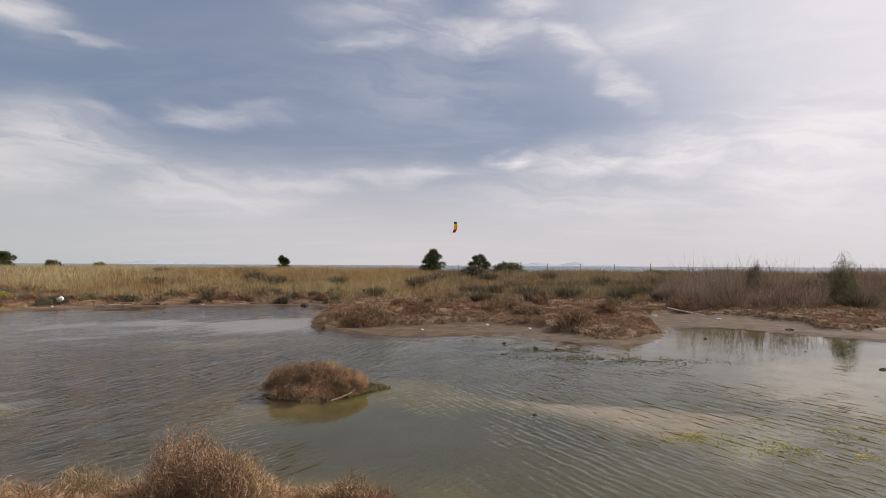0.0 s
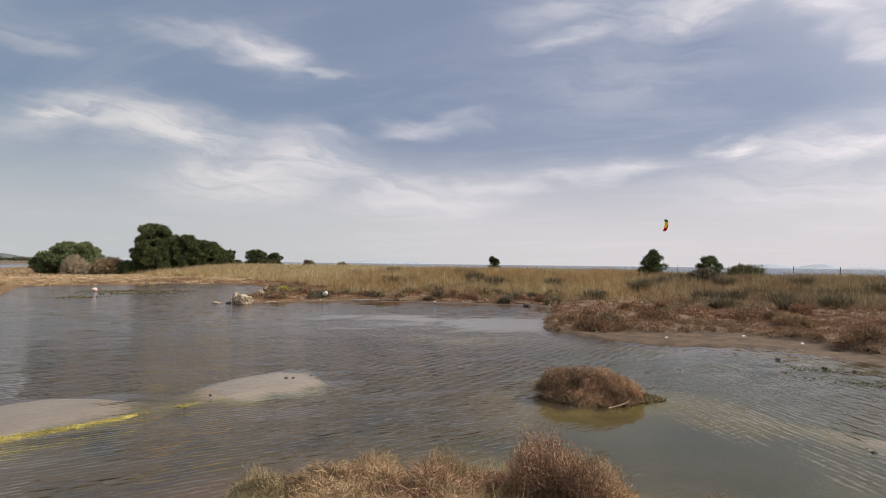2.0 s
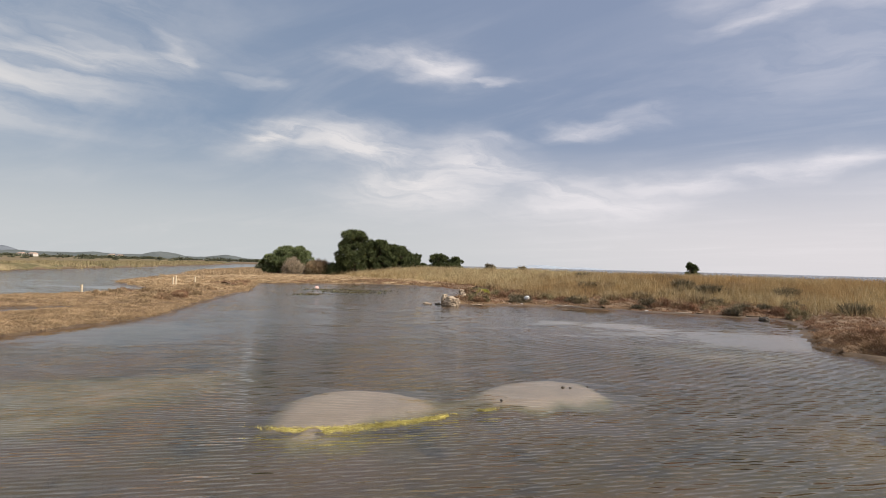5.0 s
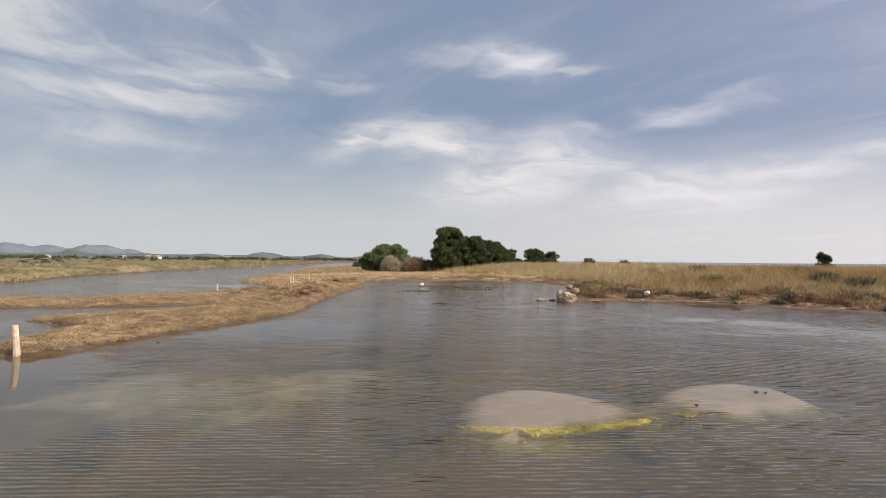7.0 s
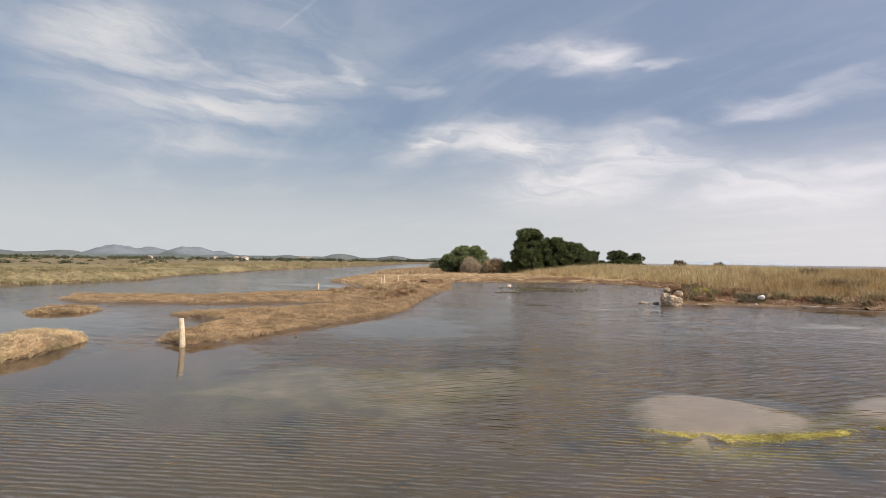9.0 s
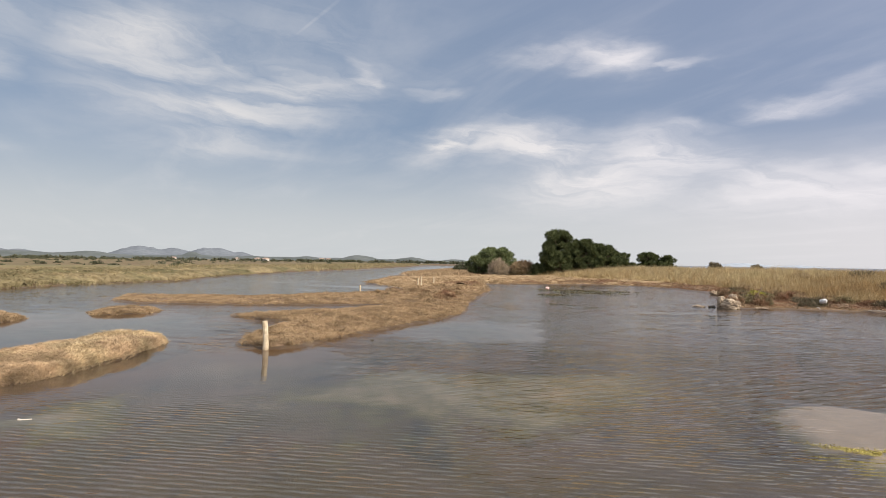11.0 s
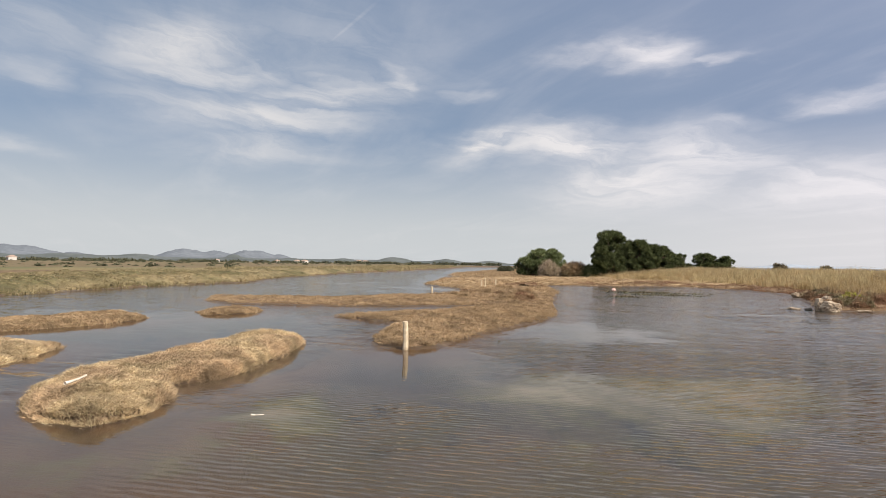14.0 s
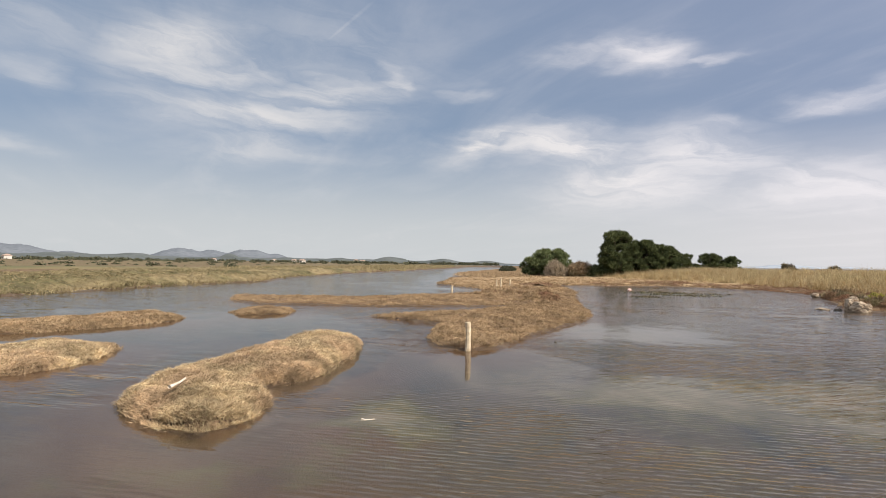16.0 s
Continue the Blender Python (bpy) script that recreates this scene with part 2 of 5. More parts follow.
SHELTER = [(-11.5, 4.6, 1.5), (-9.9, 7.5, 1.4), (-16.6, -7.2, 3.2), (-19.5, -3.2, 2.5), (-4.3, 7.4, 1.6), (-20, -0.6, 1.5), (6.5, 13.0, 6.0), (-15.5, -0.5, 2.2), (-21.5, 5.0, 2.8), (10.5, 14.0, 5.0), (-8.5, 18.5, 3.0), (-3.0, 6.6, 1.6), (-6.5, 24.5, 3.0), (-17, 24.5, 2.0), (-27, -6.5, 6.0), (-18.5, -1.5, 2.6)]


def water_material(name, body, sea=False):
    """Clear-brown shallow water: Fresnel mirror over a tinted, slightly turbid body."""
    k = Mat(name)
    k.t.nodes.remove(k.b)
    if sea:
        h = k.math("MULTIPLY", k.noise(0.5, 5, stretch=(1, 2.5, 1), turn=20), 0.5)
        normal = k.bump(h, 1.0, 0.8)
    else:
        def crests(length, turn, distort, size):
            mp = k.node("ShaderNodeMapping")
            mp.inputs["Rotation"].default_value = (0, 0, radians(turn))
            k.t.links.new(k.pos.outputs["Position"], mp.inputs[0])
            w = k.node("ShaderNodeTexWave", wave_type="BANDS", bands_direction="Y", wave_profile="SIN")
            k.t.links.new(mp.outputs[0], w.inputs["Vector"])
            sc = 0.314 / length
            w.inputs["Scale"].default_value, w.inputs["Distortion"].default_value = sc, distort
            w.inputs["Detail"].default_value, w.inputs["Detail Scale"].default_value = 2.0, 1.0 / (sc * size)
            return w.outputs["Fac"]

        x = k.xyz()[0]
        east = k.range(k.math("ADD", x, k.math("MULTIPLY", k.math("SUBTRACT", k.noise(0.3, 2), 0.5), 6.0)), -5.0, -1.0)

        def slopes(waves):
            """The slope of a sum of wave trains (length, turn, distortion, size, steepness), along x and along y."""
            sx = sy = 0.0
            for length, turn, distort, size, steep in waves:
                f = k.math("SUBTRACT", crests(length, turn, distort, size), 0.5)
                sx = k.math("ADD", sx, k.math("MULTIPLY", f, 2 * steep * math.sin(radians(turn))))
                sy = k.math("ADD", sy, k.math("MULTIPLY", f, 2 * steep * math.cos(radians(turn))))
            return sx, sy

        def blend(f, a, b):
            return k.math("ADD", a, k.math("MULTIPLY", f, k.math("SUBTRACT", b, a)))

        def tumble(scale, stretch, steep):
            """Slopes with no train: two unlike noises."""
            return [k.math("MULTIPLY", k.math("SUBTRACT", k.noise(scale * f, 3.0, 0.55, stretch, -52 + 9 * f, 0.5), 0.5), steep) for f in (1.0, 1.13)]

        fine = [blend(east, a, b) for a, b in zip(slopes([(0.09, -52, 2.6, 0.30, 0.21), (0.14, -38, 3.5, 0.5, 0.11)]), slopes([(0.11, 58, 4.0, 0.3, 0.15), (0.19, 66, 5.0, 0.5, 0.11)]))]
        wide = [blend(east, a, b) for a, b in zip(slopes([(0.26, -50, 4.0, 0.8, 0.07), (0.50, -60, 5.0, 1.2, 0.06)]), slopes([(0.30, 60, 3.0, 1.0, 0.07), (0.5, 50, 4.0, 1.4, 0.05)]))]
        small = tumble(9.0, (0.6, 1.3, 1), 0.36)
        chop = tumble(1.7, (0.65, 1.5, 1), 0.72)
        broken = k.range(k.noise(1.3, 3.0, 0.5, (0.6, 1.4, 1), -40), 0.28, 0.60, 0.5, 1.0)
        calm = k.range(k.noise(0.17, 4.0, 0.6, (0.7, 1.5, 1), -35, 0.9), 0.30, 0.45, 0.12, 1.0)
        for cx, cy, r in SHELTER:
            n = k.node("ShaderNodeVectorMath", operation="DISTANCE")
            k.t.links.new(k.pos.outputs["Position"], n.inputs[0])
            n.inputs[1].default_value = (cx, cy, 0)
            calm = k.math("MULTIPLY", calm, k.range(k.math("ADD", n.outputs["Value"], k.math("MULTIPLY", k.math("SUBTRACT", broken, 0.6), 1.2)), 0.6 * r, 1.25 * r, 0.12, 1.0))
        swell = k.range(k.noise(0.11, 2.0, 0.5), 0.40, 0.58, 0.25, 1.0)
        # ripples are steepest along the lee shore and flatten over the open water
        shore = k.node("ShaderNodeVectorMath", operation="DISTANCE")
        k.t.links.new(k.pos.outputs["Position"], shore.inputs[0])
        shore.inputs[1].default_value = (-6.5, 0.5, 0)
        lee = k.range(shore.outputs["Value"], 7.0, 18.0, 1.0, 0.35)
        dashes = k.range(k.noise(1.1, 3.0, 0.55, (0.4, 1.7, 1), -50), 0.38, 0.58, 0.25, 1.0)
        rough = k.math("MULTIPLY", broken, calm)
        wind = k.node("ShaderNodeCombineXYZ")
        wind.inputs[2].default_value = 1.0
        for i in range(2):
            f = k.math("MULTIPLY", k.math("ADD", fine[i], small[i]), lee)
            f = k.math("ADD", f, k.math("MULTIPLY", k.math("MULTIPLY", k.math("ADD", wide[i], chop[i]), dashes), swell))
            # constant tilt added, so rough water mirrors higher, bluer sky instead of the banks
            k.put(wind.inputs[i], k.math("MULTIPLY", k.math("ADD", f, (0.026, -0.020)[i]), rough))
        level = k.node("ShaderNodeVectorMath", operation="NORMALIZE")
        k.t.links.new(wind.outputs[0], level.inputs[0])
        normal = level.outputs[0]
    fres = k.node("ShaderNodeFresnel")
    fres.inputs["IOR"].default_value = 1.5
    k.t.links.new(normal, fres.inputs["Normal"])
    gloss = k.node("ShaderNodeBsdfGlossy")
    gloss.inputs["Roughness"].default_value = 0.12 if sea else 0.025
    k.t.links.new(normal, gloss.inputs["Normal"])
    clear = k.node("ShaderNodeBsdfTransparent")
    clear.inputs[0].default_value = (0.86, 0.86, 0.74, 1)
    dif = k.node("ShaderNodeBsdfDiffuse")
    silt = k.noise(0.35, 4.0, 0.55, (1, 1.3, 1), 0, 0.6)
    k.put(dif.inputs[0], k.mix(k.range(silt, 0.4, 0.62), body, tuple(c * f for c, f in zip(body[:3], (1.45, 1.3, 1.4))) + (1,)))
    inner = k.node("ShaderNodeMixShader")
    k.put(inner.inputs[0], 1.0 if sea else blend(east, 0.26, 0.17))
    k.t.links.new(clear.outputs[0], inner.inputs[1])
    k.t.links.new(dif.outputs[0], inner.inputs[2])
    mx = k.node("ShaderNodeMixShader")
    k.t.links.new(fres.outputs[0], mx.inputs[0])
    k.t.links.new(inner.outputs[0], mx.inputs[1])
    k.t.links.new(gloss.outputs[0], mx.inputs[2])
    k.t.links.new(mx.outputs[0], k.out.inputs[0])
    return k.m


def plain(name, a, b, scale=8.0, rough=0.8, bump=0.4, dist=0.01, spec=0.3, object_space=True):
    k = Mat(name)
    n = k.noise(scale, 5, object_space=object_space)
    n2 = k.noise(scale * 6, 4, object_space=object_space)
    col = k.mix(k.range(n, 0.35, 0.65), (*a, 1), (*b, 1))
    col = k.mix(1.0, col, k.range(n2, 0.2, 0.8, 0.82, 1.14), "MULTIPLY")
    return k.finish(col, rough, k.bump(k.math("ADD", n, n2), bump, dist), spec)


M_GROUND = ground_material()
M_WATER = water_material("pond water", (0.084, 0.070, 0.057, 1))
M_SEA = water_material("sea water", (0.02, 0.05, 0.075, 1), sea=True)
M_WORT = plant("brown glasswort", [(0, (0.228, 0.156, 0.093)), (0.35, (0.328, 0.224, 0.132)), (0.7, (0.416, 0.303, 0.176)), (1, (0.502, 0.389, 0.232))], (0.358, 0.256, 0.147), 0.5)
M_WORT_RED = plant("reddish glasswort", [(0, (0.153, 0.081, 0.049)), (0.4, (0.240, 0.130, 0.077)), (0.75, (0.316, 0.182, 0.112)), (1, (0.377, 0.250, 0.142))], (0.264, 0.181, 0.103), 0.35)
M_WORT_TAN = plant("tan glasswort", [(0, (0.331, 0.237, 0.142)), (0.35, (0.453, 0.341, 0.201)), (0.7, (0.549, 0.434, 0.256)), (1, (0.629, 0.527, 0.329))], (0.468, 0.333, 0.207), 0.9)
M_BUSH = plant("dry brown shrub", [(0, (0.188, 0.111, 0.070)), (0.4, (0.316, 0.189, 0.118)), (0.75, (0.434, 0.278, 0.172)), (1, (0.528, 0.381, 0.236))], (0.351, 0.261, 0.146), 1.4)
M_GRASS = plant("dry grass", [(0, (0.268, 0.190, 0.089)), (0.35, (0.386, 0.286, 0.143)), (0.7, (0.470, 0.368, 0.202)), (1, (0.554, 0.461, 0.285))], (0.361, 0.225, 0.097), 0.16, 0.35)
M_PALE = plant("pale dry grass", [(0, (0.391, 0.298, 0.149)), (0.5, (0.539, 0.428, 0.242)), (1, (0.651, 0.539, 0.335))], (0.465, 0.391, 0.205), 0.5, 0.35)
M_RUSH = plant("grey-green rush", [(0, (0.135, 0.112, 0.060)), (0.4, (0.249, 0.199, 0.113)), (0.75, (0.378, 0.297, 0.172)), (1, (0.540, 0.437, 0.263))], (0.337, 0.226, 0.135), 0.3)
M_TUFT = plant("dark rush tussock", [(0, (0.081, 0.073, 0.046)), (0.5, (0.150, 0.130, 0.081)), (1, (0.277, 0.216, 0.140))], None)
M_REED = plant("purple-brown reed", [(0, (0.188, 0.122, 0.110)), (0.5, (0.300, 0.205, 0.175)), (1, (0.450, 0.331, 0.260))], (0.300, 0.241, 0.169), 0.4)
M_SCRUB = plant("olive scrub", [(0, (0.116, 0.104, 0.050)), (0.4, (0.196, 0.169, 0.086)), (0.75, (0.285, 0.235, 0.129)), (1, (0.383, 0.314, 0.193))], (0.303, 0.240, 0.134), 0.12)
M_PINE = plant("pine needles", [(0, (0.046, 0.060, 0.025)), (0.5, (0.091, 0.112, 0.045)), (1, (0.165, 0.182, 0.077))], None, glow=0.2)
M_STONE_PINE = plant("stone pine needles", [(0, (0.093, 0.119, 0.051)), (0.5, (0.164, 0.197, 0.084)), (1, (0.252, 0.280, 0.131))], None, glow=0.2)
M_OLIVE = plant("olive-green leaves", [(0, (0.099, 0.104, 0.046)), (0.5, (0.176, 0.168, 0.080)), (1, (0.288, 0.263, 0.143))], None)
M_GREYSHRUB = plant("grey bare shrub", [(0, (0.223, 0.184, 0.123)), (0.5, (0.386, 0.311, 0.217)), (1, (0.535, 0.438, 0.315))], None)
M_YELLOW = plant("yellow-green leaves", [(0, (0.20, 0.21, 0.03)), (0.5, (0.34, 0.33, 0.05)), (1, (0.48, 0.46, 0.10))], None)
M_ALGAE = plant("yellow algae", [(0, (0.292, 0.255, 0.071)), (0.5, (0.473, 0.399, 0.118)), (1, (0.619, 0.553, 0.205))], None)
M_WEED = plant("floating brown weed", [(0, (0.08, 0.065, 0.04)), (0.7, (0.16, 0.13, 0.075)), (1, (0.26, 0.26, 0.09))], None)
M_FARTREE = plant("far trees", [(0, (0.049, 0.055, 0.033)), (0.5, (0.079, 0.085, 0.050)), (1, (0.119, 0.119, 0.071))], None, glow=0.0)
M_WOODY = plain("woody twig litter", (0.25, 0.17, 0.105), (0.13, 0.088, 0.056), 9.0, 0.95, 0.8, 0.02)
M_BARK = plain("bark", (0.11, 0.075, 0.05), (0.19, 0.14, 0.10), 6)
M_ROCK = plain("pale limestone", (0.44, 0.36, 0.26), (0.22, 0.165, 0.11), 3.0, 0.9, 0.9, 0.03)
M_DARKSTONE = plain("dark wet stone", (0.055, 0.045, 0.035), (0.10, 0.085, 0.06), 9.0, 0.6)
M_POST = plain("weathered pale wood", (0.62, 0.53, 0.38), (0.45, 0.36, 0.24), 9.0, 0.85)
M_DRIFT = plain("bleached driftwood", (0.72, 0.66, 0.56), (0.52, 0.45, 0.36), 9.0, 0.85)
M_STICK = plain("brown driftwood", (0.30, 0.22, 0.15), (0.17, 0.12, 0.08), 9.0, 0.85)
M_WHITE = plain("white plastic", (0.80, 0.79, 0.77), (0.72, 0.71, 0.69), 5.0, 0.45, 0.05)
M_PINK = plain("faded pink plastic", (0.66, 0.40, 0.34), (0.72, 0.50, 0.44), 5.0, 0.5, 0.05)
M_HOUSE = plain("pale render wall", (0.60, 0.57, 0.52), (0.52, 0.49, 0.44), 0.4, 0.9, 0.1)
M_TILE = plain("clay roof", (0.34, 0.25, 0.20), (0.40, 0.30, 0.24), 0.8, 0.9, 0.2)
M_GLASS = plain("dark window", (0.04, 0.045, 0.05), (0.06, 0.065, 0.07), 1.0, 0.2, 0.0)
# distance haze is put into these base colours: paler and bluer the farther off
M_HILL = plain("haze-tinted wooded hill", (0.134, 0.148, 0.144), (0.102, 0.116, 0.112), 0.006, 1.0, 0.0, spec=0.0, object_space=False)
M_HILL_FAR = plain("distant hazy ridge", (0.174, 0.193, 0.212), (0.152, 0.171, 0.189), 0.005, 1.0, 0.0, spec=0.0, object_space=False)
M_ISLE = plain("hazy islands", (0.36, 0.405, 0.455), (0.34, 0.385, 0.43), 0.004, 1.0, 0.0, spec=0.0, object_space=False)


def cloth_material(name, c, rough=0.5):
    k = Mat(name)
    col = k.mix(k.range(k.noise(3.0, object_space=True), 0.3, 0.7), (*c, 1), (*[v * 0.88 for v in c], 1))
    k.finish(col, rough)
    tr, mx = k.node("ShaderNodeBsdfTranslucent"), k.node("ShaderNodeMixShader")
    k.put(tr.inputs[0], col)
    mx.inputs[0].default_value = 0.6
    k.t.links.new(k.b.outputs[0], mx.inputs[1])
    k.t.links.new(tr.outputs[0], mx.inputs[2])
    k.t.links.new(mx.outputs[0], k.out.inputs[0])
    return k.m


# ---- numbers on arrays ----
rng = np.random.default_rng(7)


def lattice(ix, iy):
    h = (ix.astype(np.int64) * 374761393 + iy.astype(np.int64) * 668265263) & 0xFFFFFFFF
    h = ((h ^ (h >> 13)) * 1274126177) & 0xFFFFFFFF
    return ((h ^ (h >> 16)) & 0xFFFF) / 65535.0


def vnoise(x, y, size=1.0, octaves=3, seed=0):
    """Smooth noise in -1..1 with features of about that size in metres."""
    total, amp, norm = 0.0, 1.0, 0.0
    for o in range(octaves):
        u, v = x / size * 2**o + 17.3 * (o + seed), y / size * 2**o - 9.1 * (o + seed)
        i, j = np.floor(u), np.floor(v)
        f, g = u - i, v - j
        f, g = f * f * (3 - 2 * f), g * g * (3 - 2 * g)
        a = lattice(i, j) * (1 - f) + lattice(i + 1, j) * f
        b = lattice(i, j + 1) * (1 - f) + lattice(i + 1, j + 1) * f
        total, norm, amp = total + amp * (a * (1 - g) + b * g), norm + amp, amp * 0.5
    return total / norm * 2 - 1


def smooth(v, lo, hi):
    t = np.clip((v - lo) / (hi - lo), 0, 1)
    return t * t * (3 - 2 * t)


def sdist(poly, x, y):
    """Signed distance to a closed outline, positive inside."""
    best = np.full(np.shape(x), 1e9)
    odd = np.zeros(np.shape(x), bool)
    n = len(poly)
    for k in range(n):
        (ax, ay), (bx, by) = poly[k], poly[(k + 1) % n]
        dx, dy = bx - ax, by - ay
        t = np.clip(((x - ax) * dx + (y - ay) * dy) / (dx * dx + dy * dy + 1e-9), 0, 1)
        best = np.minimum(best, (x - ax - t * dx) ** 2 + (y - ay - t * dy) ** 2)
        if ay != by:
            odd ^= ((ay > y) != (by > y)) & (x < ax + (y - ay) / (by - ay) * dx)
    return np.where(odd, 1, -1) * np.sqrt(best)


# ---- the plan: outlines at the water's level ----
LAND = [(-420, 260), (-190, 118), (-104, 46), (-58, 18.4), (-54, 15.4), (-43.5, 14.2), (-39.4, 12), (-38.6, 8), (-37.6, 2), (-41.2, -3.6), (-37.5, -4.1),
        (-35, -3.2), (-33.8, -0.9), (-32.2, 1.6), (-31, 5), (-29.9, 7.6), (-28.6, 4), (-28.4, -0.6), (-26.7, 0.3), (-25.2, 0.7), (-22.6, -0.9),
        (-21.4, -1.3), (-20.6, -0.8), (-20.7, 0.3), (-21.3, 1.1), (-22.2, 2.5), (-23.2, 4.2), (-24.4, 6.3), (-26, 8.2), (-29.4, 10.6), (-32.6, 13.4)]
LAND += [(-38, 18.2), (-44.2, 22.4), (-48.5, 25.4), (-46.6, 30), (-45, 34.5), (-41.5, 36.8), (-36.8, 36.4), (-32.7, 34), (-30.4, 31.8), (-27.9, 28), (-25.4, 24.4),
         (-23.7, 21.5), (-22.9, 20.9), (-22.2, 21.4), (-20.8, 23.4), (-19, 25), (-16, 26.3), (-14.4, 26.1), (-11.8, 26.6), (-9.2, 27.2), (-8.2, 26), (-7.8, 21.2), (-6.8, 17.3),
         (-5.2, 16), (-3.5, 15.2), (-1.2, 16.1), (0.4, 15), (1.8, 13.9), (3.2, 14.6), (4.5, 16.6), (5, 18), (6.7, 18.3), (7.8, 17.4), (8.7, 16.5),
         (9.6, 15.6), (9.6, 14.2), (13, 12), (60, 8), (6000, 8), (6000, 6000), (-6000, 6000)]
NEAR = [(-6000, -6000), (6000, -6000), (6000, -4), (60, -4), (14, 0.5), (4, 2.6), (0, 3.0), (-2.0, 3.6), (-3.0, 4.4), (-4.0, 4.9), (-5.2, 4.8), (-6.2, 4.35), (-6.8, 3.6),
        (-6.95, 2.7), (-7.1, 1.4), (-8.8, 0.4), (-10.6, -1.4), (-12.6, -3.8), (-14.4, -6.4), (-16, -10), (-18, -16), (-24, -24), (-40, -34), (-400, -200)]
DIKE = [(-6000, -6000), (-420, -190), (-60, -36), (-36, -20), (-43.4, -14), (-47.9, -11), (-54, -6.8), (-59.8, -0.3), (-61.5, 1.4), (-72, 5.4), (-95, 20.5), (-123, 42.5), (-187, 88), (-420, 232), (-6000, 3000)]
POND2 = [(-70, -27), (-71, -17), (-79, -14), (-99, -6.5), (-106, -9), (-98, -19), (-92, -32)]
ISLES = {
    "n1": [(-18.9, -7.15), (-18.1, -6.95), (-17.55, -6.65), (-17.25, -6.2), (-17.45, -5.75), (-18.2, -5.45), (-19, -5.4), (-19.1, -4.9), (-19.7, -4.2), (-20.8, -3.4), (-22.4, -2.65), (-23.1, -2.6), (-23.5, -3.1), (-22.7, -4.3), (-21.3, -5.5), (-20.0, -6.5)],
    "n2": [(-21.9, -9.6), (-21.6, -8.9), (-22, -8.2), (-22.9, -7.7), (-23.9, -7.6), (-24.8, -8.4), (-24.4, -10.6), (-22.6, -10.6)],
    "n3": [(-27.4, -12), (-27.4, -9.8), (-27.9, -8.1), (-28.8, -6.6), (-30, -6.2), (-31.4, -6.9), (-30.6, -11), (-29.6, -13)],
    "islet": [(-31.6, -4.5), (-30.3, -4.4), (-30.1, -2.9), (-31.2, -2.3), (-32.4, -3.2)],
    "bush": [(-5.5, 8.75), (-5.2, 8.3), (-4.5, 8.2), (-3.95, 8.6), (-3.4, 9.2), (-3.9, 9.55), (-4.8, 9.6), (-5.4, 9.3)],
}
HIGH = [(-420, 300), (-190, 136), (-100, 62), (-74, 47), (-62, 46.5), (-52, 46), (-42, 43.5), (-34, 39.5), (-28, 34), (-24, 29), (-20.5, 28.4), (-17, 30), (-10, 31), (-5.5, 29), (-1, 29.5), (5, 31), (12, 28), (20, 23), (60, 17), (6000, 16), (6000, 6000), (-6000, 6000)]
VEG_E = [(-7.4, 21.5), (-7.0, 18.5), (-6.5, 17.1), (-5, 17.6), (-3.4, 18), (-1.2, 19), (0.6, 17.8), (1.4, 15.6), (1.9, 14.6), (2.9, 15), (4.2, 16.6), (5, 19.3), (4.9, 21.8), (7.8, 23), (9.8, 22.2), (10.4, 19.6), (9.8, 17.5), (10.6, 17), (12.2, 17.5), (14, 15.4), (45, 12), (45, 32), (-8, 32), (-8, 26)]
SAND = [
    ([(-11.6, 3.35), (-12.3, 4.0), (-12.7, 4.5), (-12.75, 5.1), (-12.5, 5.6), (-11.9, 5.9), (-11.2, 5.95), (-10.7, 5.65), (-10.7, 5.2), (-10.8, 4.6), (-10.9, 4.0), (-11.1, 3.5)], 0.6, 1.0),
    ([(-10.9, 6.8), (-11.0, 7.7), (-10.6, 8.6), (-9.9, 8.8), (-9.2, 8.3), (-9.1, 7.9), (-9.6, 7.2), (-9.8, 6.4), (-10.2, 6.2)], 0.5, 1.0),
    ([(-11.6, 5.6), (-10.9, 6.9), (-10.1, 6.6), (-10.0, 5.7), (-10.6, 5.3)], 0.9, 0.5),
    ([(-3.8, 8.8), (-1.4, 8.5), (-0.8, 8.1), (-0.2, 7.1), (0.7, 6.8), (1.7, 7.5), (2.6, 8.2), (1.2, 8.5), (0.2, 8.7), (-1.4, 8.9)], 0.8, 0.72),
    ([(-5.5, 6.8), (-3, 6.4), (-0.8, 6.6), (-1.6, 7.6), (-4, 7.8)], 1.2, 0.18),
    ([(-2.0, 4.6), (-0.6, 4.4), (0.4, 4.9), (-1.2, 5.2)], 0.8, 0.25),
    ([(-15.6, -8), (-14.6, -6), (-15.4, -4), (-17, -4.6), (-17, -8)], 1.4, 0.3),
    ([(3.2, 7.6), (7, 7.2), (12, 9), (12, 13), (8.7, 13.4), (4.5, 13.0), (2.4, 9.6)], 1.4, 0.62),
    ([(-17.3, -2.0), (-18.1, 1.5), (-16.8, 3.1), (-15.5, 5.6), (-14.2, 4.4), (-13.7, 1.2), (-15.2, -0.5)], 1.5, 0.55),
    ([(-17.0, -4.9), (-16.0, -4.2), (-16.8, -3.4), (-18.2, -3.3), (-18.2, -4.2)], 1.0, 0.6),
    ([(-12, 15), (-9, 13.5), (-6.5, 14.5), (-7.6, 17.5), (-10, 18)], 1.8, 0.5),
    ([(-15.2, -2.4), (-13.6, -1.6), (-14.2, 0), (-16, -0.6)], 1.4, 0.3),
]


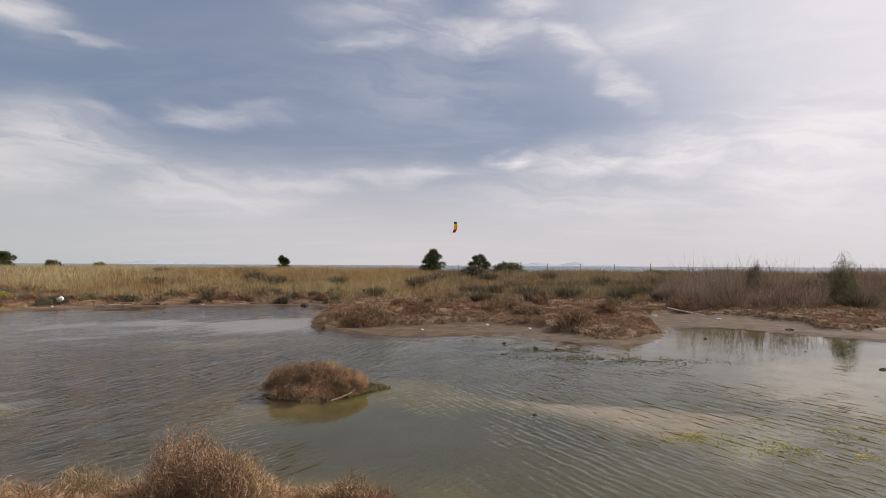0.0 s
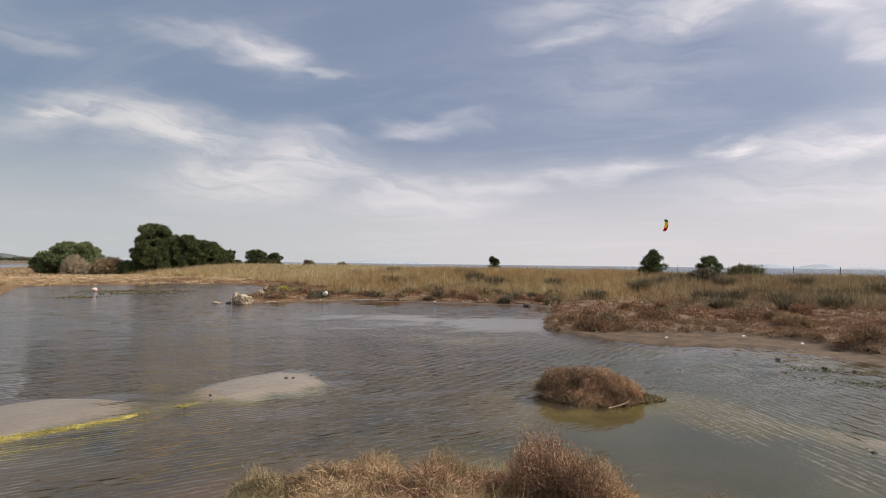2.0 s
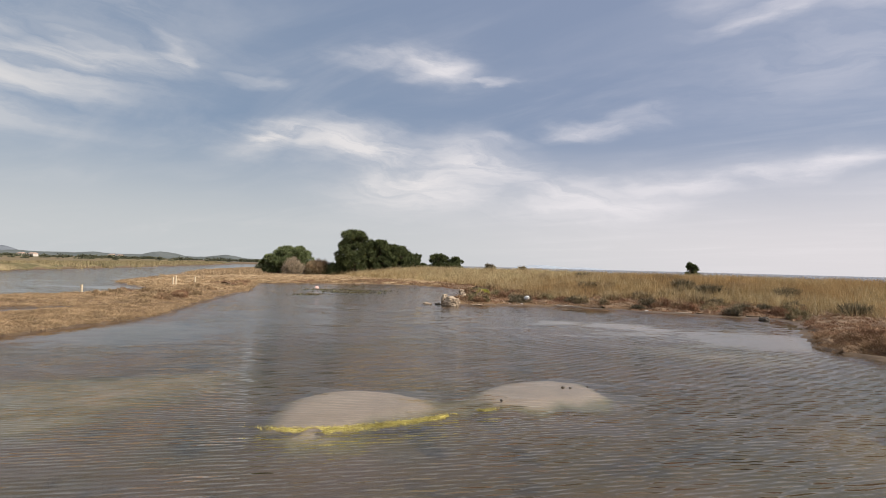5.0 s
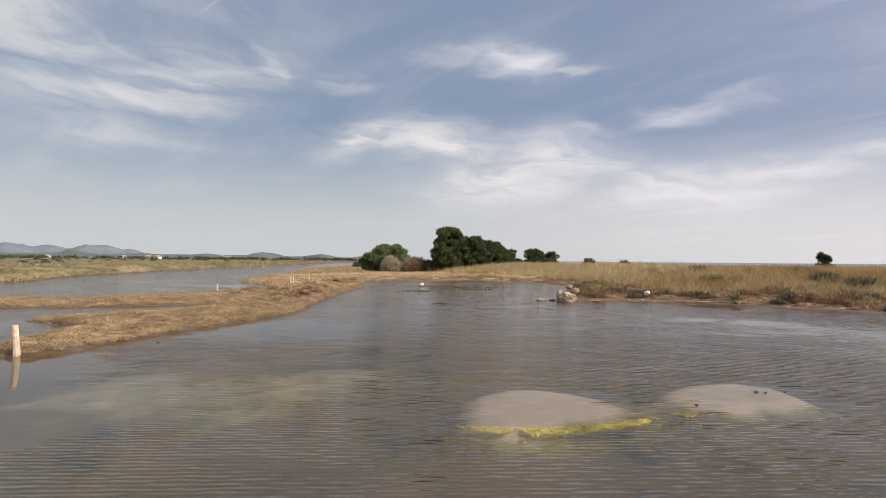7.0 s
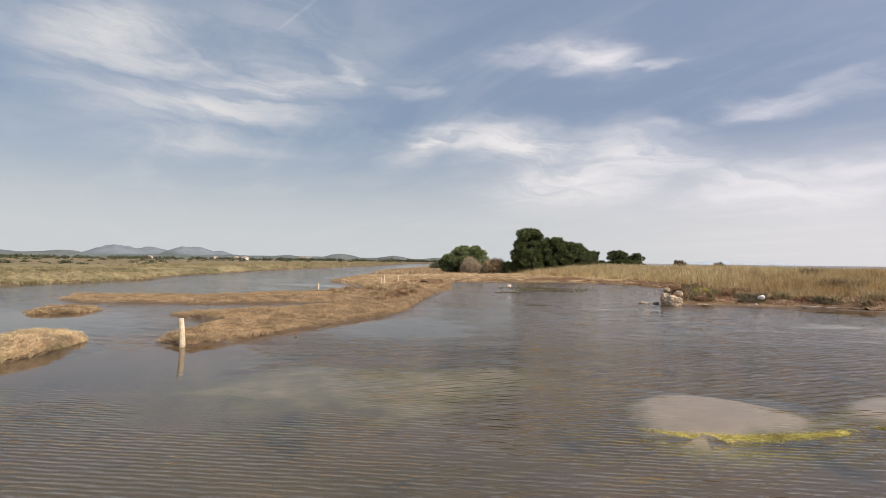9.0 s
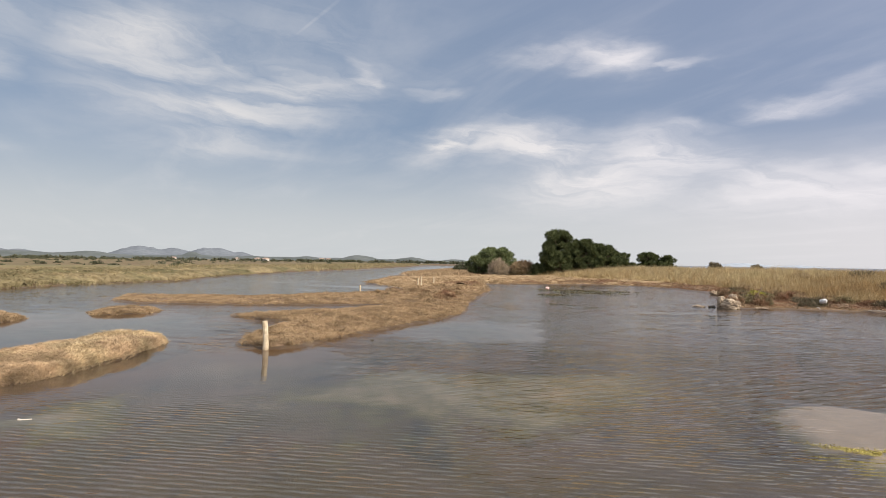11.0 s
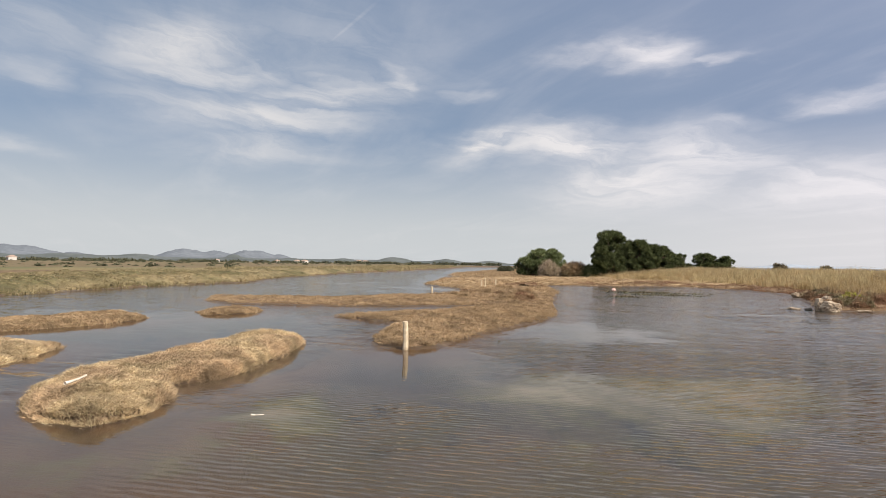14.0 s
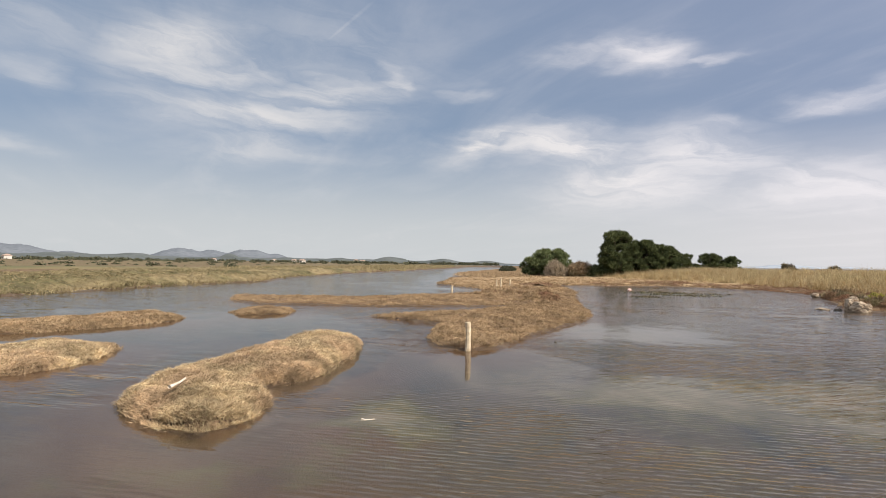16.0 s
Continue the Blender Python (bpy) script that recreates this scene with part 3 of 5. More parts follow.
SHELF = [(-17.9, -5.4), (-18.5, -4.9), (-19.2, -4.1), (-20.0, -3.3), (-21.4, -2.5), (-22.8, -2.1), (-23.6, -2.6), (-21, -3.6), (-19.4, -5.2), (-18.4, -5.6)]


def sand_cover(x, y):
    k = np.zeros(np.shape(x))
    for p, soft, amount in SAND:
        k = np.maximum(k, smooth(sdist(p, x, y) + 0.22 * vnoise(x, y, 0.9, 4), -0.8 * soft, 0.7 * soft) * amount)
    return k


def mud_cover(x, y):
    """Ochre mud: the flats round the promontory and the shelf beside the large islet."""
    flats = smooth(sdist(LAND, x, y), -0.5, 0.1) * smooth(-sdist(VEG_E, x, y), -0.3, 0.1) * smooth(x, -8.5, -7.5) * smooth(30 - y, 0, 3)
    shelf = smooth(sdist(SHELF, x, y) + 0.15 * vnoise(x, y, 0.8, 2), -0.35, 0.1)
    return np.maximum(flats, shelf)


def ground(x, y):
    """Height of the ground, bed and banks included."""
    wob = 0.22 * vnoise(x, y, 1.3, 3) * smooth(400 - np.hypot(x, y), 0, 200)
    dl, dn, dd = sdist(LAND, x, y) + wob, sdist(NEAR, x, y) + 0.6 * wob, sdist(DIKE, x, y) + 2 * wob
    dd = np.minimum(dd, -sdist(POND2, x, y) + wob)
    di = np.full(np.shape(x), -1e9)
    for p in ISLES.values():
        di = np.maximum(di, sdist(p, x, y) + 0.35 * wob)
    out = np.maximum(np.maximum(dl, dn), np.maximum(dd, di))
    lump = vnoise(x, y, 2.2, 4, 3)
    bed = -0.04 - 0.26 * smooth(-out, 0, 3.5) - 0.10 * smooth(lump, -0.1, 0.5)
    for p, soft, amount in SAND:
        k = smooth(sdist(p, x, y) + 0.5 * wob, -1.0 * soft, 0.5 * soft) * amount
        bed = bed * (1 - k) + (-0.02 + 0.006 * lump) * k
    bed = np.maximum(bed, -0.30 + 0.27 * smooth(sdist(SHELF, x, y), -0.6, 0.1))
    high = smooth(sdist(HIGH, x, y), -2.0, 10.0)
    flats = smooth(x, -8.5, -7.5) * smooth(-sdist(VEG_E, x, y), -0.4, 0.2) * smooth(30 - y, 0, 3)
    land = 0.035 - 0.012 * flats + 0.03 * flats * vnoise(x * 0.6, y, 0.7, 3, 8) + 0.10 * (1 - flats) * smooth(dl, 0.6, 2.2) + (1.0 + 0.16 * lump) * high + 0.03 * lump
    near = 0.05 + 0.33 * smooth(dn, 0.1, 2.0) + 0.03 * lump
    dike = 0.05 + 0.55 * smooth(dd, 0.3, 2.5) * (1 - 0.45 * smooth(dd, 14, 30)) + 0.05 * lump
    isle = 0.02 + 0.09 * smooth(di, 0.05, 0.7)
    z = np.where(out < 0, bed, -1.0)
    edge = smooth(out, -0.02, 0.12)
    for d, h in ((dl, land), (dn, near), (dd, dike), (di, isle)):
        z = np.where(d > 0, np.maximum(z, h), z)
    z = np.where(out >= 0, z * edge + 0.004 * (1 - edge), z)
    # the beach falls away to the sea
    coast = 0.45 * x + 0.89 * y - 78
    z = np.where(coast > 0, np.maximum(z - 0.12 * coast, -2.0), z)
    return z


# ---- mesh helpers ----
def link(name, mesh, material, parent=None, label=""):
    ob = new(name, mesh)
    if material is not None:
        mesh.materials.append(material)
    if parent is not None:
        ob.parent = parent
    if label:
        ob["label"] = label
    return ob


def tri_mesh(name, verts, tris, smooth_faces=False):
    verts, tris = np.asarray(verts, np.float32), np.asarray(tris, np.int32)
    me = bpy.data.meshes.new(name)
    me.vertices.add(len(verts))
    me.vertices.foreach_set("co", verts.ravel())
    me.loops.add(tris.size)
    me.loops.foreach_set("vertex_index", tris.ravel())
    me.polygons.add(len(tris))
    me.polygons.foreach_set("loop_start", np.arange(0, tris.size, 3, dtype=np.int32))
    me.update(calc_edges=True)
    me.polygons.foreach_set("use_smooth", np.full(len(tris), smooth_faces))
    return me


def join(*pieces):
    vs, ts, n = [], [], 0
    for v, t in pieces:
        vs.append(v)
        ts.append(t + n)
        n += len(v)
    return np.concatenate(vs), np.concatenate(ts)


def unit(v):
    return v / (np.linalg.norm(v, axis=-1, keepdims=True) + 1e-9)


def blades(base, way, length, width, segs=1, droop=0.0):
    """Thin tapering blades, one island each."""
    n = len(base)
    way = unit(way)
    side = unit(np.cross(way, rng.normal(size=(n, 3))))
    w = (np.asarray(width) * np.ones(n))[:, None] * 0.5
    length = (np.asarray(length) * np.ones(n))[:, None]
    tip = base + way * length
    if segs == 1:
        v = np.stack([base - side * w, base + side * w, tip], 1).reshape(-1, 3)
        return v, np.arange(3 * n).reshape(n, 3)
    out = rng.normal(size=(n, 3)) * (0.16 * length)
    out[:, 2] *= 0.3
    mid = base + way * length * 0.55 + out * 0.5
    tip = tip + out * 0.2 - np.array([0, 0, 1.0]) * droop * length
    v = np.stack([base - side * w, base + side * w, mid - side * w * 0.8, mid + side * w * 0.8, tip], 1).reshape(-1, 3)
    t = (np.arange(n)[:, None, None] * 5 + np.array([[0, 1, 2], [1, 3, 2], [2, 3, 4]])).reshape(-1, 3)
    return v, t


def grid(xs, ys, zs, keep=None):
    """A sheet over a grid of places; keep picks its corners."""
    nx, ny = len(xs), len(ys)
    gx, gy = np.meshgrid(xs, ys)
    v = np.stack([gx, gy, zs], -1).reshape(-1, 3)
    i = (np.arange(ny - 1)[:, None] * nx + np.arange(nx - 1)).ravel()
    quads = np.stack([i, i + 1, i + nx + 1, i + nx], 1)
    if keep is not None:
        quads = quads[keep.ravel()[quads].all(1)]
    tris = np.concatenate([quads[:, [0, 1, 2]], quads[:, [0, 2, 3]]])
    used, inv = np.unique(tris, return_inverse=True)
    return v[used], inv.reshape(tris.shape)


def scatter(n, box, weight, first=None):
    """n places in the box, chosen by a weight between 0 and 1; first is a cheaper weight, asked before."""
    found = []
    total = 0
    for _ in range(200):
        x, y = rng.uniform(box[0], box[1], 3 * n), rng.uniform(box[2], box[3], 3 * n)
        if first is not None:
            ok = rng.random(len(x)) < first(x, y)
            x, y = x[ok], y[ok]
        ok = rng.random(len(x)) < weight(x, y)
        found.append(np.stack([x[ok], y[ok]], 1))
        total += ok.sum()
        if total >= n:
            break
    return np.concatenate(found)[:n]


# ---- ground, water, sea ----
def spread(lo, hi, step, far, grow=1.18):
    mid = np.arange(lo, hi + 1e-6, step)
    right, s = [mid[-1]], step
    while right[-1] < far:
        s *= grow
        right.append(right[-1] + s)
    left, s = [mid[0]], step
    while left[-1] > -far:
        s *= grow
        left.append(left[-1] - s)
    return np.concatenate([left[:0:-1], mid, right[1:]])


def build_ground():
    xs, ys = spread(-62, 16, 0.24, 4600), spread(-16, 46, 0.24, 4600)
    gx, gy = np.meshgrid(xs, ys)
    v, t = grid(xs, ys, ground(gx, gy))
    me = tri_mesh("ground", v, t, True)
    for name, cover in (("sand", sand_cover), ("mudflat", mud_cover)):
        me.attributes.new(name, "FLOAT", "POINT").data.foreach_set("value", cover(v[:, 0], v[:, 1]).astype(np.float32))
    ob = link("ground", me, M_GROUND)
    tagged(ob, "brown salt-marsh ground with muddy banks and sandy pond bed", "ground", kind="structure")


def build_sheet(name, outline, z, material, label, category):
    me = bpy.data.meshes.new(name)
    me.from_pydata([(x, y, z) for x, y in outline], [], [list(range(len(outline)))])
    me.update()
    ob = link(name, me, material)
    return tagged(ob, label, category, kind="structure")


build_ground()
pond = build_sheet("water", [(-320, -60), (40, -60), (40, 30), (-7, 30), (-7, 44), (-62, 44), (-62, 110), (-320, 240)], 0.0, M_WATER, "shallow brown-green lagoon water rippled by wind", "water")
pond.visible_shadow = False
build_sheet("sea", [(-4600, 2440), (4600, -2180), (4600, 4600), (-4600, 4600)], -0.6, M_SEA, "dark blue sea reaching to the horizon", "sea")


# ---- low plants ----
def mat(name, inside, box, height, twigs, size, width, material, label, res=0.12, segs=1, clump=0.8, lumps=0.35, weight=None, splay=1.0, category="shrub"):
    """A cushion of woody twigs over an area: inside gives the distance from its rim."""
    xs, ys = np.arange(box[0], box[1], res), np.arange(box[2], box[3], res)
    gx, gy = np.meshgrid(xs, ys)

    def canopy(x, y, inset=0.0):
        d = inside(x, y) - inset
        rim = np.clip(d / (0.32 * clump) + 0.10, 0, 1) * (d > 0)
        dome = np.sqrt(np.clip(1 - (1 - rim) ** 2, 0, 1))
        bumps = 1 - lumps + lumps * vnoise(x, y, clump, 3, 5) + 0.5 * lumps * vnoise(x, y, clump * 3.3, 2, 9) + 0.45 * lumps * vnoise(x, y, clump * 0.34, 2, 3)
        return height * dome * np.clip(bumps, 0.25, 1.5)

    d = inside(gx, gy)
    zs = ground(gx, gy) + canopy(gx, gy, 0.5 * res + 0.06) * 0.72 - 0.05 + rng.uniform(-0.2, 0.2, gx.shape) * res * 0.5
    shell = grid(xs, ys, zs, d > 0.02)
    per, tuft_r = (18, 1.25 * size) if size < 0.2 else (6, 1.0 * size)
    mid = scatter(twigs // per, box, lambda x, y: inside(x, y) > 0.0, weight)
    off = rng.normal(0, 0.5, (len(mid) * per, 2))
    tall = np.repeat(rng.uniform(0.78, 1.10, len(mid)), per)
    lean = np.repeat(rng.normal(0, 0.16, (len(mid), 2)), per, 0)
    p = np.repeat(mid, per, 0) + off * tuft_r
    n = len(p)
    c, e = np.repeat(canopy(mid[:, 0], mid[:, 1]), per), 0.06
    slope = np.stack([-(canopy(mid[:, 0] + e, mid[:, 1]) - canopy(mid[:, 0] - e, mid[:, 1])) / (2 * e),
                      -(canopy(mid[:, 0], mid[:, 1] + e) - canopy(mid[:, 0], mid[:, 1] - e)) / (2 * e)], 1)
    slope = np.repeat(np.clip(slope, -1.4, 1.4), per, 0)
    way = unit(np.column_stack([off * 0.6 * splay + slope * 0.12 + lean, np.full(n, 0.7)]) + rng.normal(0, 0.45, (n, 3)))
    way[:, 2] = np.abs(way[:, 2])
    ln = size * rng.uniform(0.6, 1.4, n)
    top = ground(p[:, 0], p[:, 1]) + c * tall * rng.uniform(0.82, 1.03, n) - 0.30 * tuft_r * (off ** 2).sum(1)
    base = np.stack([p[:, 0], p[:, 1], np.maximum(top - ln * way[:, 2] * 0.85, 0.0)], 1)
    v, t = join(shell, blades(base, way, ln, width * rng.uniform(0.7, 1.4, n), segs))
    ob = link(name, tri_mesh(name, v, t), material)
    ob.data.materials.append(M_WOODY if size < 0.2 else material)
    ob.data.polygons.foreach_set("material_index", (np.arange(len(t)) < len(shell[1])).astype(np.int32))
    return tagged(ob, label, category, kind="stuff")


def isle_mat(key, inset=0.0):
    return lambda x, y: sdist(ISLES[key], x, y) - inset + 0.10 * vnoise(x, y, 0.7, 2, 4)


def near_first(cx, cy, reach):
    return lambda x, y: np.clip((reach / (np.hypot(x - cx, y - cy) + 1e-3)) ** 1.5, 0.02, 1)


def veg_n1(x, y):
    return np.minimum(isle_mat("n1")(x, y), 9)


def low_west(x, y):
    return np.minimum(sdist(LAND, x, y) - 0.15 + 0.15 * vnoise(x, y, 1.0, 2, 4), -sdist(HIGH, x, y) + 2.0)


def low_bank(x, y):
    return np.minimum(np.minimum(sdist(LAND, x, y) - 0.55 + 0.45 * vnoise(x, y, 1.5, 2, 4), -sdist(HIGH, x, y) + 2.6 + vnoise(x, y, 2.0, 2, 8)), np.minimum(x + 49, -8.2 - x))


def low_east(x, y):
    return np.minimum(sdist(VEG_E, x, y) + 0.2 * vnoise(x, y, 0.9, 2, 4), -sdist(HIGH, x, y) + 3.0 + 1.5 * vnoise(x, y, 3.0, 2, 8))


mat("glasswort_mat", veg_n1, (-25.2, -16.8, -8, -2), 0.31, 400000, 0.06, 0.008, M_WORT_TAN, "tan and pinkish glasswort cushion on a lagoon islet", 0.06, 1, 0.5, 0.32, near_first(-17.5, -6, 3.8))
mat("glasswort_mat", isle_mat("n2"), (-25.4, -21, -11.2, -7), 0.21, 80000, 0.07, 0.011, M_WORT_TAN, "low tan glasswort islet in the lagoon", 0.1, 1, 0.6)
mat("glasswort_mat", isle_mat("n3"), (-32, -26.8, -13.6, -5.6), 0.21, 80000, 0.08, 0.014, M_WORT, "long brown glasswort islet in the lagoon", 0.12, 1, 0.7, 0.45)
mat("glasswort_mat", isle_mat("islet"), (-32.8, -29.8, -4.8, -2), 0.18, 18000, 0.075, 0.014, M_WORT, "small brown glasswort islet in the lagoon", 0.12, 1, 0.6)
mat("glasswort_mat", lambda x, y: np.minimum(low_west(x, y), -24 - x + 5), (-42.5, -19, -5, 26), 0.195, 300000, 0.075, 0.011, M_WORT, "brown glasswort covering the marsh spit", 0.12, 1, 0.7, 0.36, near_first(-21, 0, 9))
mat("glasswort_mat", lambda x, y: np.minimum(low_west(x, y), np.minimum(-38 - x, 70 + x)), (-70, -38, 10, 52), 0.32, 90000, 0.22, 0.035, M_WORT, "brown glasswort flats behind the lagoon", 0.3, 1, 1.6, 0.6, near_first(-40, 20, 12))
mat("glasswort_mat", low_bank, (-49, -8, 20, 41), 0.42, 200000, 0.10, 0.014, M_WORT_RED, "dark brown glasswort fringe along the muddy bank", 0.15, 1, 0.9, 0.75)
mat("glasswort_mat", low_east, (-8.2, 24, 14, 34), 0.42, 280000, 0.085, 0.012, M_WORT_RED, "reddish-brown glasswort covering the promontory", 0.13, 1, 0.8, 0.6, near_first(1, 14, 9))


def shrub(name, x, y, rx, ry, height, twigs, size, width, material, label, segs=1, stems=26, shell=0.35, base=None, category="shrub"):
    """A rounded, dense, twiggy shrub: woody stems and a crown of fine twigs, in uneven lobes."""
    z0 = float(ground(np.array([x]), np.array([y]))[0]) if base is None else base
    top = tagged(new(name), label, category)
    top.location = (x, y, z0)
    per = 22
    twigs = twigs // per * per
    tuft = unit(rng.normal(size=(twigs // per, 3)))
    tuft[:, 2] = np.abs(tuft[:, 2])
    u = unit(np.repeat(tuft, per, 0) + rng.normal(0, 0.085, (twigs, 3)))
    u[:, 2] -= 0.10
    k = rng.uniform(0, 50)
    f = 0.82 + 0.30 * vnoise(u[:, 0] * rx + k + u[:, 2] * 0.7, u[:, 1] * ry - u[:, 2] * height, 0.34 * (rx + height), 3)
    f *= np.repeat(rng.uniform(0.80, 1.10, twigs // per), per)
    r = f * rng.uniform(shell, 1.0, twigs) ** 0.5
    u[:, 2] = np.sign(u[:, 2]) * np.abs(u[:, 2]) ** 0.75
    p = u * r[:, None] * np.array([rx, ry, height])
    p[:, 2] = np.clip(p[:, 2], 0.0, height * 1.2)
    way = u * 0.6 + np.array([0, 0, 0.5]) + rng.normal(size=(twigs, 3)) * 0.6
    ln = size * rng.uniform(0.5, 1.4, twigs)
    w = unit(way)
    v, t = blades(p - w * ln[:, None] * 0.6, w, ln, width * rng.uniform(0.7, 1.4, twigs), segs)
    link("crown", tri_mesh("crown", v, t), material, top)
    if not stems:
        return top
    root = np.stack([rng.normal(0, 0.16 * rx, stems), rng.normal(0, 0.16 * ry, stems), np.full(stems, -0.03)], 1)
    end = p[rng.integers(0, twigs, stems)] * 0.85 + np.array([0, 0, 0.05])
    link("stems", tri_mesh("stems", *blades(root, end - root, np.linalg.norm(end - root, axis=1) * 0.95, 0.014 * (1 + height), 2)), M_BARK, top)
    return top


# the islet with one brown shrub
def bush_islet():
    mat("glasswort_mat", lambda x, y: np.minimum(isle_mat("bush", 0.10)(x, y), -4.0 - x), (-5.8, -3.8, 8, 9.8), 0.26, 16000, 0.08, 0.006, M_BUSH, "low brown twigs at the foot of the islet shrub", 0.06, 1, 0.4)
    for x, y, r, h, n in ((-5.02, 8.82, 0.52, 0.47, 34000), (-4.55, 8.86, 0.55, 0.53, 34000), (-4.12, 8.85, 0.44, 0.47, 24000)):
        shrub("saltbush", x, y, r, 0.40, h, n, 0.055, 0.0055, M_BUSH, "dry brown saltbush on a tiny lagoon islet")
    p = scatter(2600, (-4.0, -3.3, 8.5, 9.5), lambda x, y: (sdist(ISLES["bush"], x, y) > 0.02) * 1.0)
    base = np.column_stack([p, ground(p[:, 0], p[:, 1])])
    n = len(p)
    v, t = blades(base, np.array([0, 0, 1.0]) + rng.normal(size=(n, 3)) * 0.9 * np.array([1, 1, 0.2]), rng.uniform(0.03, 0.08, n), 0.012)
    tagged(link("algae_tuft", tri_mesh("algae_tuft", v, t), M_SCRUB), "yellow-green moss on the tail of the islet", "moss", kind="stuff")


bush_islet()


# the bank that the path follows
def in_near(x, y):
    return sdist(NEAR, x, y) - 0.1


mat("glasswort_mat", lambda x, y: np.minimum(np.minimum(in_near(x, y), y - 2.75 + 0.3 * vnoise(x, y, 0.8, 2)), x + 7.2), (-7.3, 3.0, 2.2, 5.2), 0.50, 170000, 0.08, 0.0065, M_BUSH, "dry brown glasswort on the near bank", 0.06, 1, 0.5, 0.45)
for x, y, rx, h, m in ((-4.45, 4.25, 0.52, 0.92, M_BUSH), (-4.1, 4.1, 0.40, 0.74, M_BUSH), (-5.3, 4.35, 0.46, 0.56, M_WORT), (-5.95, 4.05, 0.46, 0.55, M_WORT), (-6.5, 3.5, 0.42, 0.52, M_SCRUB),
                       (-3.1, 4.0, 0.38, 0.54, M_WORT_RED), (-2.55, 3.75, 0.28, 0.46, M_WORT_RED), (-3.6, 4.25, 0.36, 0.46, M_BUSH), (-6.3, 3.1, 0.36, 0.50, M_SCRUB)):
    shrub("saltbush", x, y, rx, rx * 0.85, h, 21000, 0.045, 0.0052, m, "dry rust-brown saltbush on the near bank")


def tall_grass(name, box, weight, n, height, width, material, label, per=9, spread=0.12, lean=(-0.10, 0.02), segs=1, category="grass"):
    """A stand of grass in tufts."""
    c = scatter(max(1, n // per), box, weight)
    p = np.repeat(c, per, 0) + rng.normal(size=(len(c) * per, 2)) * spread
    m = len(p)
    tuft = np.repeat(rng.uniform(0.55, 1.25, len(c)), per)
    fan = np.repeat(rng.normal(0, 0.20, (len(c), 2)), per, 0)
    h = height * tuft * rng.uniform(0.6, 1.15, m) * (1 + 0.30 * vnoise(p[:, 0], p[:, 1], 2.6, 3, 2))
    way = np.column_stack([fan[:, 0] + rng.normal(lean[0], 0.28, m), fan[:, 1] + rng.normal(lean[1], 0.28, m), np.ones(m)])
    base = np.column_stack([p, ground(p[:, 0], p[:, 1]) - 0.04])
    v, t = blades(base, way, h, width * rng.uniform(0.7, 1.4, m), segs, 0.12)
    return tagged(link(name, tri_mesh(name, v, t), material), label, category, kind="stuff")


tall_grass("dry_grass", (-7.2, -2.4, 2.8, 4.7), lambda x, y: (in_near(x, y) > 0.1) * smooth(vnoise(x, y, 0.8, 2), -0.2, 0.3), 6000, 0.46, 0.006, M_PALE, "pale dry grass on the near bank", 7, 0.05, segs=2)


def high(x, y, lo=-1.0, hi=1.5):
    return smooth(sdist(HIGH, x, y) + 0.9 * vnoise(x, y, 2.2, 2, 6), lo, hi)


def band(x, y, a, b, soft=3.0):
    return smooth(x, a - soft, a + soft) * (1 - smooth(x, b - soft, b + soft))


tall_grass("dry_grass", (-70, -1, 24, 62), lambda x, y: high(x, y) * band(x, y, -64, -4) * np.clip(24 / (np.hypot(x + 8, y) + 1), 0.12, 1) * (0.55 + 0.45 * smooth(vnoise(x, y, 5.0, 2), -0.5, 0.3)), 230000, 0.74, 0.02, M_GRASS, "tall golden dry grass on the bank", 12, 0.16)
tall_grass("dry_grass", (-66, -26, 30, 62), lambda x, y: high(x, y) * band(x, y, -62, -30) * np.clip(40 / (np.hypot(x + 8, y) + 1), 0.2, 1), 52000, 0.85, 0.03, M_PALE, "pale straw-coloured grass along the dune", 12, 0.18)
tall_grass("rush_stand", (-5, 30, 22, 52), lambda x, y: high(x, y, -3, 0.5) * band(x, y, -3, 34) * np.clip(26 / (np.hypot(x - 2, y) + 1), 0.2, 1), 150000, 0.62, 0.02, M_RUSH, "grey-brown rushes and dry grass behind the promontory", 24, 0.24)
tall_grass("dry_grass", (-4, 30, 30, 60), lambda x, y: high(x, y) * band(x, y, -2, 34) * smooth(vnoise(x, y, 3.5, 2, 4), -0.1, 0.3), 22000, 0.62, 0.03, M_GRASS, "golden dry grass among the rushes", 14, 0.2)
tall_grass("reed_bed", (9, 30, 20, 38), lambda x, y: high(x, y, -2, 2) * band(x, y, 11.5, 30, 1.5) * smooth(vnoise(x, y, 3.2, 2, 3), -0.5, 0.2), 12000, 1.15, 0.016, M_REED, "tall purple-brown dead reeds", 9, 0.14, segs=2)
mat("scrub", lambda x, y: np.minimum(np.minimum(sdist(DIKE, x, y) - 0.2 + 0.5 * vnoise(x, y, 2.0, 2), -sdist(POND2, x, y) - 0.6), 17 - sdist(DIKE, x, y)), (-100, -38, -40, 26), 0.62, 110000, 0.34, 0.045, M_SCRUB, "olive and tan scrub along the far dike", 0.4, 1, 1.6, 0.75, near_first(-45, -12, 18))
tall_grass("scrub", (-260, -100, 0, 140), lambda x, y: (sdist(DIKE, x, y) > 0.6) * smooth(25 - sdist(DIKE, x, y), 0, 8) * 1.0, 30000, 0.6, 0.16, M_SCRUB, "olive scrub along the far end of the dike", 22, 0.9)
tall_grass("dry_grass", (-260, -68, 30, 150), lambda x, y: (sdist(LAND, x, y) > 0.6) * smooth(22 - sdist(LAND, x, y), 0, 10) * 1.0, 40000, 0.28, 0.16, M_WORT, "brown marsh plants along the channel", 14, 0.6)


